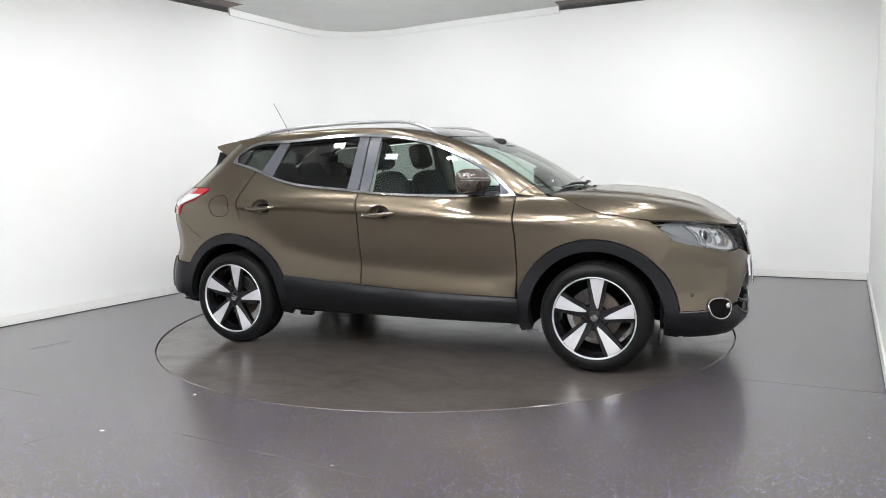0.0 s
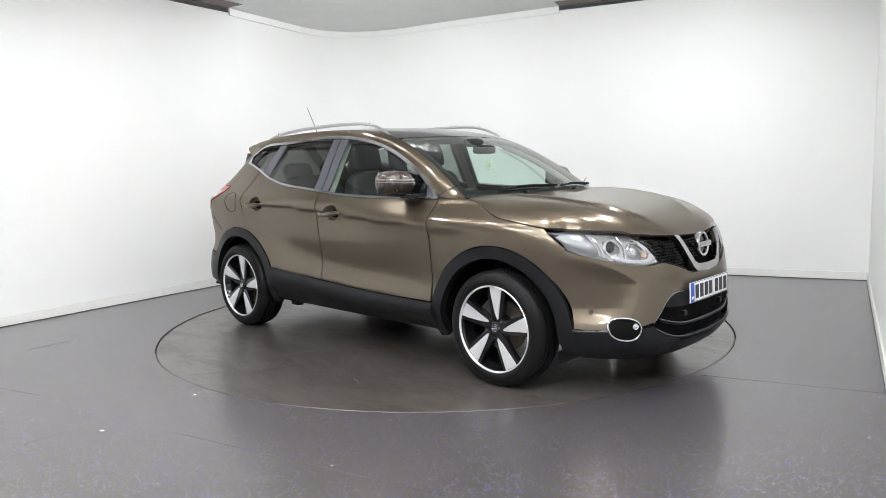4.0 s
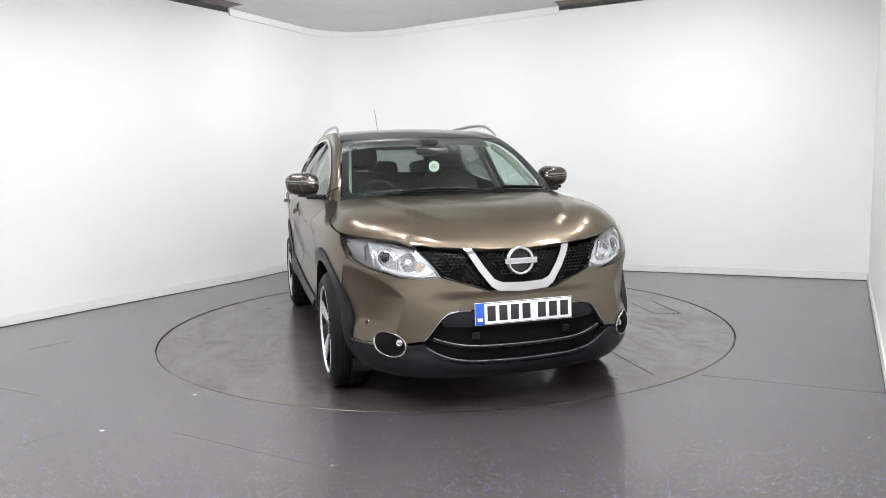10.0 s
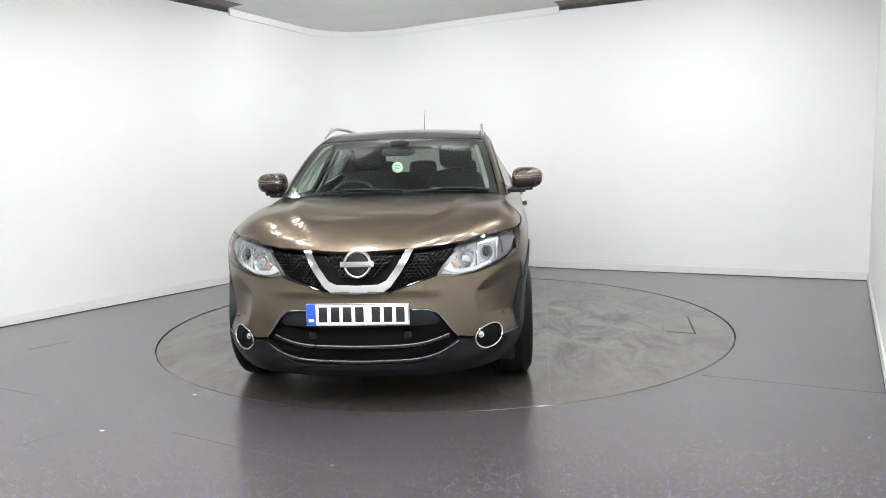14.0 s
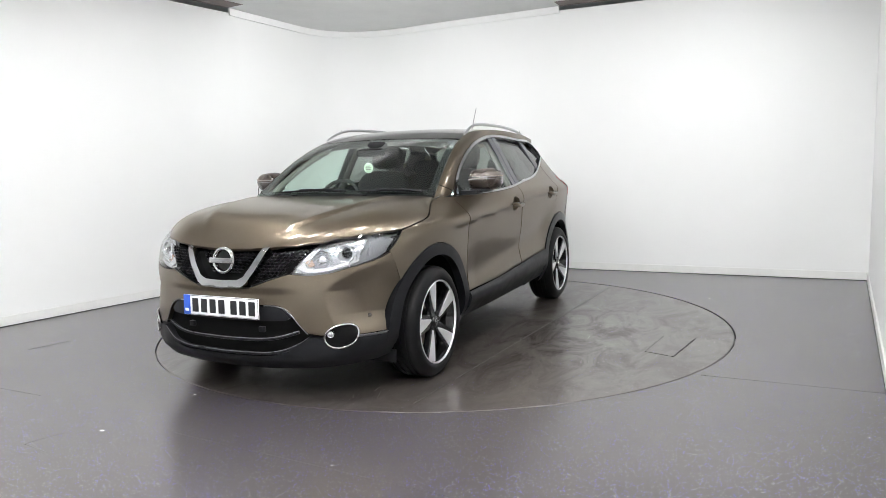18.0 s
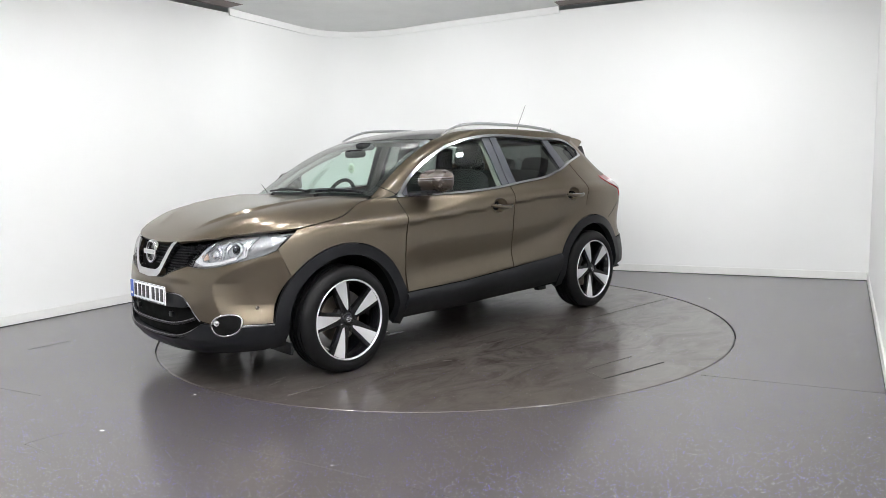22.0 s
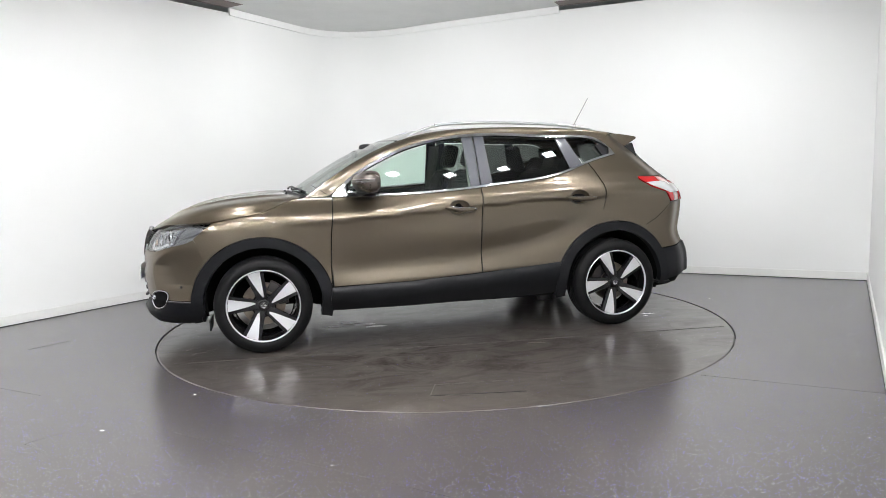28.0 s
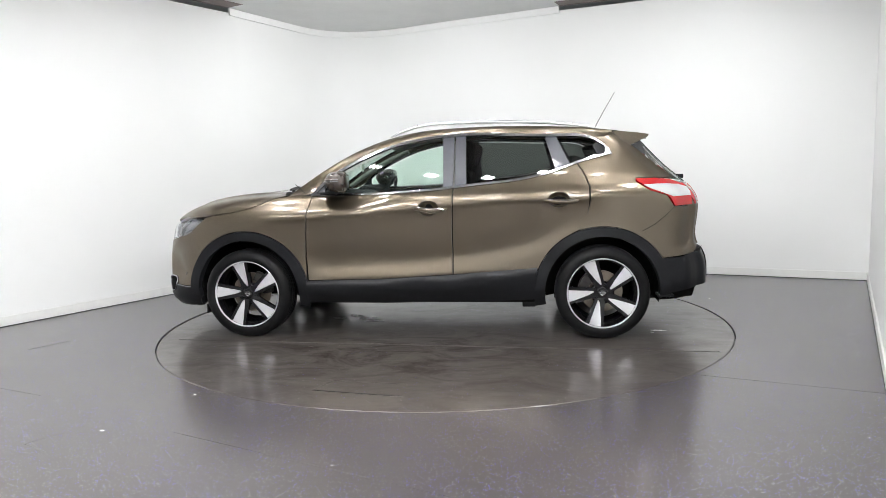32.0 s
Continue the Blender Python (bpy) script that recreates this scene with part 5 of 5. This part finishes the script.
def build_handles(m):
    s = -1 if m else 1
    for key, (cx, cz, rx, rz), x0, x1 in (("front", CUPS[0], -0.222, 0.020), ("rear", CUPS[1], -1.155, -0.912)):
        door = doors[key, m]

        def bowl(x, z):
            d = np.clip(1 - ((x - cx) / rx) ** 2 - ((z - cz) / rz) ** 2, 0, 1)
            return np.stack([x, side_y(x, z) - 0.052 * np.sqrt(d) * 0.8, z], 1)
        sheet("handle_recess", PAINT, door, oval(cx, cz, rx, rz), bowl, m, "", step=0.012, thick=0, gap=0.0015)
        pts, rad = [], []
        for t in np.linspace(0, 1, 17):
            x = x0 + (x1 - x0) * t
            zz = cz - 0.002 + 0.004 * t
            p, n = on_side(x, zz, s, 0.030 * math.sin(math.pi * min(1, max(0, t))) ** 0.35)
            pts.append(p)
            rad.append(0.0155 * (0.35 + 0.65 * math.sin(math.pi * t) ** 0.4))
        bm = bmesh.new()
        tube(bm, pts, rad, 12, 1.15)
        part("handle", bm, PAINT, door, "bronze brown pull handle")
        bm = bmesh.new()
        tube(bm, [p + Vector((0, s * 0.012, 0.012)) for p in pts[2:-2]], 0.0025, 6)
        part("handle_line", bm, CHROME, door)
        if key == "front" :
            p, n = on_side(x0 + 0.028, cz, s, 0.030)
            bm = bmesh.new()
            lathe(bm, [(0, 0.004), (0.008, 0.004), (0.011, 0.0), (0.011, -0.01)], 14, "Z")
            part("lock", bm, CHROME, door).matrix_basis = facing(p, n)


both_sides(build_handles)


def build_mirror(m):
    s = -1 if m else 1
    mir = new("door_mirror")
    mir.parent = car
    mir["label"] = "brown door mirror with a bright side strip"
    bm = bmesh.new()
    bmesh.ops.create_cube(bm, size=1.0)
    bmesh.ops.subdivide_edges(bm, edges=bm.edges[:], cuts=7, use_grid_fill=True)

    def shell(c, grow=1.0):
        c = c / (abs(c.x) ** 3.4 + abs(c.y) ** 3.4 + abs(c.z) ** 3.4) ** (1 / 3.4) * grow
        t = (c.y + 1) / 2                      # 0 at the door, 1 at the outer end
        fwd = 0.5 * (c.x + 1)
        hx, hz = 0.100 - 0.022 * t, 0.088 - 0.016 * t * t
        x = c.x * hx * (1 - 0.30 * fwd * abs(c.z)) - 0.035 * t
        z = c.z * hz * (1 - 0.18 * fwd) + 0.008 * t
        return Vector((0.600 + x, s * (0.915 + c.y * 0.106), 1.162 + z))
    for v in bm.verts:
        v.co = shell(v.co * 2)
    part("mirror_shell", bm, MIRROR_CAP, mir, "dark brown gloss mirror shell", True, 80)
    for z0, rad, mat, nm in ((0.26, 0.0034, DIM_LINE, "mirror_strip"), (0.06, 0.0022, LAMP_GREY, "mirror_line")):
        bm = bmesh.new()
        tube(bm, [shell(Vector((math.cos(a), math.sin(a), z0)), 1.01) for a in np.linspace(-0.9, 1.9, 26)], rad, 6)
        part(nm, bm, mat, mir, "bright strip" if z0 > 0.1 else "")
    for a in np.linspace(-0.5, 1.8, 14):
        bm = bmesh.new()
        p = shell(Vector((math.cos(a), math.sin(a), 0.30)), 1.02)
        box(bm, tuple(p), (0.007, 0.007, 0.006), 0.002)
        part("indicator_cell", bm, AMBER, mir)
    bm = bmesh.new()
    box(bm, (0.512, s * 0.912, 1.160), (0.006, 0.165, 0.112), 0.002)
    part("mirror_glass", bm, CHROME, mir, "mirror glass")
    bm = bmesh.new()
    box(bm, (0.660, s * 0.835, 1.083), (0.11, 0.13, 0.026), 0.010)
    part("mirror_foot", bm, BLACK_PLASTIC, mir, "black mirror foot")
    bm = bmesh.new()
    box(bm, (0.600, s * 0.890, 1.094), (0.12, 0.12, 0.022), 0.009)
    part("mirror_under", bm, BLACK_PLASTIC, mir)
    tri = [(0.800, 1.080), (0.715, 1.078), (0.700, 1.160), (0.735, 1.135)]
    sheet("mirror_sail", PILLAR, car, tri, side, m, "grey corner plate at the mirror", step=0.04, thick=0.01, gap=0.0, lift=-0.003)
    # joint where the pillar meets the wing
    bm = bmesh.new()
    tube(bm, [Vector((0.955, s * 0.722, 1.150)), Vector((0.90, s * 0.775, 1.118)), Vector((0.852, s * 0.815, 1.085))], 0.0022, 5)
    part("pillar_joint", bm, DARK_CORE, car, "dark joint at the pillar's foot")
    bm = bmesh.new()
    tube(bm, [on_side(x, z, s, -0.006)[0] for x, z in ((0.713, 1.078), (0.702, 1.16))], 0.006, 6)
    part("glass_channel", bm, GLOSS_BLACK, car)


both_sides(build_mirror)


def build_tail_light(m):
    s = -1 if m else 1
    body = [(-1.555, 1.142), (-1.70, 1.142), (-1.81, 1.130), (-1.92, 1.090), (-1.955, 1.045), (-1.965, 0.948), (-1.825, 0.944), (-1.790, 1.005), (-1.765, 1.025), (-1.66, 1.058), (-1.57, 1.12)]
    lamp = sheet("tail_lamp", RED_LENS, car, body, side, m, "red and white tail lamp", step=0.025, thick=0.03, gap=0.002, lift=0.004)
    white = [(-1.612, 1.093), (-1.70, 1.097), (-1.77, 1.096), (-1.86, 1.088), (-1.925, 1.070), (-1.945, 1.040), (-1.95, 1.012), (-1.81, 1.012), (-1.775, 1.026), (-1.74, 1.040), (-1.66, 1.068)]
    sheet("reversing_lamp", WHITE_LENS, lamp, white, side, m, "clear white lamp field", step=0.02, thick=0.004, gap=0.0, lift=0.008)
    wrap = [(0.45, 0.955), (0.74, 0.950), (0.79, 1.05), (0.78, 1.10), (0.45, 1.085)]
    sheet("rear_lamp_field", RED_LENS, lamp, wrap, rear, m, "red rear lamp field", step=0.03, thick=0.01, gap=0.0, lift=0.006)
    flap = rounded([(-1.315, 0.935), (-1.315, 1.088), (-1.49, 1.088), (-1.495, 0.935)], passes=2)
    if m:
        ring = dense(flap, 0.015)
        X = side(ring[:, 0], ring[:, 1])
        bm = bmesh.new()
        tube(bm, [(p[0], -(p[1] + 0.0004), p[2]) for p in X], 0.0022, 5, 1.0, True)
        part("fuel_flap_joint", bm, DARK_CORE, car, "dark joint round the fuel flap")
    # joint between quarter panel and rear bumper skin
    bm = bmesh.new()
    tube(bm, [on_side(x, z, s, 0.0005)[0] for x, z in ((-1.82, 0.938), (-1.76, 0.88), (-1.68, 0.815), (-1.60, 0.775))], 0.0018, 5)
    part("bumper_joint", bm, DARK_CORE, car)


both_sides(build_tail_light)


# ---- roof ----
def build_roof():
    for s in (1, -1):
        pts = smooth_line([(0.225, 1.497), (0.14, 1.535), (0.0, 1.575), (-0.15, 1.588), (-0.5, 1.590), (-0.85, 1.578), (-1.10, 1.556), (-1.28, 1.522), (-1.36, 1.492)], 50)
        line = [(x, s * (float(ROOF_Y(x)) + 0.010), z - 0.010) for x, z in pts]
        bm = bmesh.new()
        tube(bm, [(x, y, z + 0.001) for x, y, z in line], [0.0115 * (0.5 + 0.5 * math.sin(math.pi * i / 49) ** 0.4) for i in range(50)], 14, 1.05)
        rail = part("roof_rail", bm, RAIL, car, "satin silver roof rail", True, 80)
        for x in (0.02, -1.13):
            yc, z = float(ROOF_Y(x)) + 0.010, float(np.interp(-x, -pts[:, 0], pts[:, 1]))
            bm = bmesh.new()
            tube(bm, [(x, s * (yc + 0.009), z - 0.010), (x, s * (yc + 0.0132), z), (x, s * (yc + 0.009), z + 0.010)], 0.0012, 5)
            part("rail_joint", bm, DARK_CORE, rail)
    sp = [(-1.455, -0.545), (-1.455, 0.545), (-1.58, 0.53), (-1.665, 0.49), (-1.70, 0.35), (-1.71, 0.0), (-1.70, -0.35), (-1.665, -0.49), (-1.58, -0.53)]
    sheet("spoiler", PAINT, car, sp, top, False, "bronze brown roof spoiler", step=0.05, thick=0.035, gap=0.002, centre=(-1.5, 0, 0.6))
    for s in (1, -1):
        bm = bmesh.new()
        wing = [(-1.421, 1.487), (-1.445, 1.458), (-1.485, 1.421), (-1.550, 1.385), (-1.60, 1.404), (-1.685, 1.444), (-1.690, 1.460), (-1.60, 1.474), (-1.50, 1.484)]
        fin = [(-1.553, 1.381), (-1.628, 1.412), (-1.640, 1.37), (-1.658, 1.302), (-1.61, 1.338)]
        for nm, pl, mat in (("spoiler_side", wing, PAINT), ("spoiler_fin", fin, GLOSS_BLACK)):
            bm = bmesh.new()
            out = [0.55 - 0.30 * max(0, -1.50 - x) * (nm == "spoiler_side") + (1.487 - z) * 0.18 - (0.012 if nm == "spoiler_fin" else 0) for x, z in pl]
            a = [bm.verts.new((x, s * w, z)) for (x, z), w in zip(pl, out)]
            b = [bm.verts.new(v.co + Vector((0, -s * 0.05, 0))) for v in a]
            bm.faces.new(a)
            bm.faces.new(b[::-1])
            for i in range(len(a)):
                j = (i + 1) % len(a)
                bm.faces.new((a[i], a[j], b[j], b[i]))
            bmesh.ops.recalc_face_normals(bm, faces=bm.faces[:])
            part(nm, bm, mat, car)
    bm = bmesh.new()
    lathe(bm, [(0.0, 0.02), (0.012, 0.016), (0.022, 0.0), (0.026, -0.012)], 16, "Z", (-1.335, 0, 1.522))
    aer = part("aerial", bm, BLACK_PLASTIC, car, "thin roof aerial", True, 60)
    bm = bmesh.new()
    tube(bm, [(-1.335, 0, 1.535), (-1.40, 0, 1.655), (-1.493, 0, 1.815)], [0.0045, 0.0032, 0.0024], 8)
    part("aerial_rod", bm, LAMP_GREY, aer)
    # rear wiper pivot
    bm = bmesh.new()
    box(bm, (-1.99, 0.05, 1.135), (0.07, 0.06, 0.035), 0.010)
    part("rear_wiper", bm, BLACK_PLASTIC, car)


build_roof()


# ---- scuttle, wipers ----
def build_scuttle():
    bm = bmesh.new()
    a, b = [], []
    for y in np.linspace(-0.72, 0.72, 25):
        k = (y / 0.72) ** 2
        a.append(bm.verts.new((1.15 - 0.11 * k, y, 1.078 - 0.012 * k)))
        b.append(bm.verts.new((1.06 - 0.13 * k, y, 1.100 - 0.010 * k)))
    for i in range(24):
        bm.faces.new((a[i], a[i + 1], b[i + 1], b[i]))
    bmesh.ops.solidify(bm, geom=bm.faces[:], thickness=0.01)
    part("scuttle", bm, BLACK_PLASTIC, car, "black plastic scuttle panel")
    for y0, y1, x0 in ((-0.45, 0.10, 0.0), (0.20, 0.64, 0.0)):
        arm, blade = [], []
        for t in np.linspace(0, 1, 14):
            y = y0 + (y1 - y0) * t
            p = top(np.array([1.075 - 0.10 * (y / 0.7) ** 2 - 0.012 * math.sin(math.pi * t)]), np.array([y]))[0]
            blade.append(Vector(p) + Vector((0.006, 0, 0.010)))
            arm.append(Vector(p) + Vector((0.025 * t + 0.006, 0, 0.016)))
        bm = bmesh.new()
        tube(bm, blade, 0.007, 6)
        w = part("wiper", bm, BLACK_PLASTIC, car, "black windscreen wiper")
        bm = bmesh.new()
        tube(bm, arm[4:], 0.008, 6)
        part("wiper_arm", bm, BLACK_PLASTIC, w)
    for s in (1, -1):
        for y in (0.28,):
            p = bonnet(np.array([1.165]), np.array([s * y]))[0]
            bm = bmesh.new()
            box(bm, (p[0] - 0.04, p[1], p[2] + 0.006), (0.02, 0.03, 0.012), 0.004)
            part("washer_jet", bm, BLACK_PLASTIC, car)


build_scuttle()


# ---- underside and wheel houses ----
def build_under():
    bm = bmesh.new()
    box(bm, (0.0, 0, 0.30), (1.70, 1.58, 0.10), 0.02)
    part("floor_pan", bm, DARK_CORE, car)
    bm = bmesh.new()
    box(bm, (0.0, 0, 0.34), (4.0, 0.98, 0.16), 0.03)
    part("underbody", bm, DARK_CORE, car)
    for x in (AXLE, -AXLE):
        for s in (1, -1):
            bm = bmesh.new()
            n = 22
            R = ARCH_IN + 0.012
            a, b = [], []
            for i in range(n + 1):
                t = radians(-12 + 204 * i / n)
                px, pz = x + R * math.cos(t), HUB_Z + R * math.sin(t)
                yo = float(side_y(np.array([px]), np.array([max(pz, 0.25)]))[0]) - 0.02
                a.append(bm.verts.new((px, s * yo, pz)))
                b.append(bm.verts.new((px, s * 0.50, pz)))
            for i in range(n):
                bm.faces.new((a[i], a[i + 1], b[i + 1], b[i]))
            c = bm.verts.new((x, s * 0.50, HUB_Z))
            for i in range(n):
                bm.faces.new((b[i], b[i + 1], c))
            part("wheel_house", bm, DARK_CORE, car, "", True, 60)
        bm = bmesh.new()
        tube(bm, [(x, -0.66, HUB_Z), (x, 0.66, HUB_Z)], 0.035, 10)
        part("axle", bm, DARK_CORE, car)
    bm = bmesh.new()
    tube(bm, [(-1.0, 0.3, 0.22), (-1.5, 0.42, 0.24), (-1.9, 0.45, 0.25)], 0.03, 10)
    part("exhaust", bm, BLACK_PLASTIC, car)
    for s in (1, -1):
        bm = bmesh.new()
        box(bm, (-0.80, s * 0.70, 0.235), (0.10, 0.05, 0.06), 0.008)
        part("jacking_bracket", bm, BLACK_PLASTIC, car)
        bm = bmesh.new()
        box(bm, (-1.77, s * 0.76, 0.304), (0.11, 0.12, 0.018), 0.004)
        part("rear_deflector", bm, BLACK_PLASTIC, car)


build_under()


# ---- cabin ----
def puff(bm, centre, size, power=3.0, turn=None):
    """A cushion: a box with well rounded sides."""
    bmesh.ops.create_cube(bm, size=2.0)
    bmesh.ops.subdivide_edges(bm, edges=bm.edges[:], cuts=5, use_grid_fill=True)
    m = Matrix.Translation(centre) @ (turn or Matrix())
    for v in bm.verts:
        c = v.co
        k = (abs(c.x) ** power + abs(c.y) ** power + abs(c.z) ** power) ** (1 / power)
        v.co = m @ Vector((c.x / k * size[0] / 2, c.y / k * size[1] / 2, c.z / k * size[2] / 2))
    return bm


def build_seat(y):
    seat = new("front_seat")
    seat.parent = car
    seat["label"] = "black cloth front seat"
    tilt = Matrix.Rotation(radians(-16), 4, "Y")
    for nm, c, size, turn in (("cushion", (0.12, y, 0.62), (0.52, 0.50, 0.18), None), ("backrest", (-0.20, y, 0.93), (0.16, 0.50, 0.62), tilt), ("headrest", (-0.325, y, 1.345), (0.11, 0.27, 0.20), tilt)):
        bm = bmesh.new()
        puff(bm, c, size, 4.0, turn)
        part(nm, bm, SEAT, seat)
    for dy in (-0.06, 0.06):
        bm = bmesh.new()
        tube(bm, [(-0.265, y + dy, 1.19), (-0.305, y + dy, 1.30)], 0.006, 8)
        part("headrest_post", bm, CHROME, seat)


def build_cabin():
    build_seat(-0.36)
    build_seat(0.36)
    bench = new("rear_bench")
    bench.parent = car
    bench["label"] = "black cloth rear bench"
    tilt = Matrix.Rotation(radians(-20), 4, "Y")
    bm = bmesh.new()
    puff(bm, (-0.72, 0, 0.64), (0.52, 1.26, 0.20), 5.0)
    part("cushion", bm, SEAT, bench)
    bm = bmesh.new()
    puff(bm, (-1.03, 0, 0.93), (0.16, 1.26, 0.58), 5.0, tilt)
    part("backrest", bm, SEAT, bench)
    for y in (-0.38, 0.0, 0.38):
        bm = bmesh.new()
        puff(bm, (-1.15, y, 1.245), (0.10, 0.26, 0.14), 4.0, tilt)
        part("headrest", bm, SEAT, bench)
    # dashboard
    bm = bmesh.new()
    puff(bm, (0.80, 0, 0.93), (0.62, 1.36, 0.30), 5.0)
    dash = part("dashboard", bm, SEAT, car, "black dashboard")
    bm = bmesh.new()
    puff(bm, (0.60, -0.36, 1.06), (0.22, 0.36, 0.10), 4.0)
    part("instrument_hood", bm, SEAT, dash)
    wheel = new("steering_wheel")
    wheel.parent = car
    wheel["label"] = "black steering wheel"
    bm = bmesh.new()
    tube(bm, [(0, 0.185 * math.cos(2 * math.pi * i / 32), 0.185 * math.sin(2 * math.pi * i / 32)) for i in range(32)], 0.015, 8, 1.0, True)
    part("wheel_rim", bm, SEAT, wheel)
    bm = bmesh.new()
    puff(bm, (0.02, 0, 0), (0.06, 0.17, 0.13), 3.0)
    part("wheel_boss", bm, SEAT, wheel)
    for a in (0, 180, 270):
        bm = bmesh.new()
        d = Vector((0, math.cos(radians(a)), math.sin(radians(a))))
        tube(bm, [d * 0.06 + Vector((0.015, 0, 0)), d * 0.18], 0.012, 8)
        part("wheel_spoke", bm, SATIN, wheel)
    wheel.matrix_basis = Matrix.Translation((0.47, -0.36, 1.00)) @ Matrix.Rotation(radians(-24), 4, "Y")
    # roof lining and inner pillars
    lin = [(0.40, -0.50), (0.40, 0.50), (0.0, 0.54), (-0.9, 0.52), (-1.42, 0.49), (-1.42, -0.49), (-0.9, -0.52), (0.0, -0.54)]
    sheet("roof_lining", CABIN_GREY, car, lin, top, False, "light grey roof lining", step=0.1, thick=0.0, gap=0, lift=-0.045, centre=(0, 0, 0.6))
    for s in (1, -1):
        for nm, x0, x1, z0, z1, r in (("inner_pillar", -0.23, -0.24, 1.08, 1.47, 0.045), ("inner_pillar", -1.10, -1.0, 1.22, 1.44, 0.07), ("inner_pillar", -1.42, -1.34, 1.26, 1.42, 0.09)):
            bm = bmesh.new()
            pts = [on_side(x0 + (x1 - x0) * t, z0 + (z1 - z0) * t, s, -0.055)[0] for t in np.linspace(0, 1, 8)]
            tube(bm, pts, r, 8, 0.4)
            part(nm, bm, CABIN_GREY if x0 > -0.5 else SEAT, car, "")
        pts = [Vector((x, s * (float(ROOF_Y(x)) - 0.05), float(top(np.array([x]), np.array([float(ROOF_Y(x))]))[0, 2]) - 0.06)) for x in np.linspace(0.88, 0.3, 12)]
        bm = bmesh.new()
        tube(bm, pts, 0.022, 8)
        part("inner_pillar", bm, CABIN_GREY, car, "light grey windscreen pillar lining")
        bm = bmesh.new()
        a, b = [], []
        for x in np.linspace(0.80, -1.15, 20):
            z = belt_z(x)
            yb = float(side_y(np.array([x]), np.array([z]))[0])
            a.append(bm.verts.new((x, s * (yb - 0.035), z - 0.01)))
            b.append(bm.verts.new((x, s * (yb - 0.10), z - 0.14)))
        for i in range(19):
            bm.faces.new((a[i], a[i + 1], b[i + 1], b[i]))
        part("door_lining", bm, SEAT, car, "black door lining")
    # inner mirror with a round tag hung from it
    bm = bmesh.new()
    puff(bm, (0.56, 0.0, 1.372), (0.035, 0.24, 0.065), 4.0)
    mir = part("inner_mirror", bm, GLOSS_BLACK, car, "black inner mirror")
    bm = bmesh.new()
    puff(bm, (0.46, 0.0, 1.425), (0.12, 0.14, 0.06), 3.0)
    part("mirror_pod", bm, SEAT, mir)
    bm = bmesh.new()
    lathe(bm, [(0, 0.0015), (0.036, 0.0015), (0.038, 0), (0.036, -0.0015), (0, -0.0015)], 28, "X", (0.60, 0.0, 1.262))
    tag = part("hanging_tag", bm, TAG_GREEN, car, "round white tag hung from the mirror", True, 40)
    bm = bmesh.new()
    tube(bm, [(0.58, 0, 1.345), (0.60, 0, 1.298)], 0.0012, 5)
    part("tag_string", bm, CABIN_GREY, tag)
    for k, w in enumerate((0.034, 0.046, 0.04)):
        bm = bmesh.new()
        box(bm, (0.602, 0, 1.276 - 0.012 * k), (0.0012, w, 0.005))
        part("tag_bar", bm, CABIN_GREY, tag)
    # boot floor and rear shelf
    bm = bmesh.new()
    box(bm, (-1.52, 0, 0.98), (0.55, 1.05, 0.02), 0.005)
    part("rear_shelf", bm, SEAT, car, "black rear shelf")


build_cabin()


# ---- what moves: the turntable and the car on it turn together ----
def motions():
    rows_table, rows_car = [], []
    for k in range(33):
        turn = Matrix.Rotation(radians(TURN_START + TURN_SPEED * k), 4, "Z")
        rows_table.append((float(k), turn))
        rows_car.append((float(k), turn @ Matrix.Translation((*CAR_OFF, -0.002))))
    walk(turntable, rows_table)
    walk(car, rows_car)


motions()
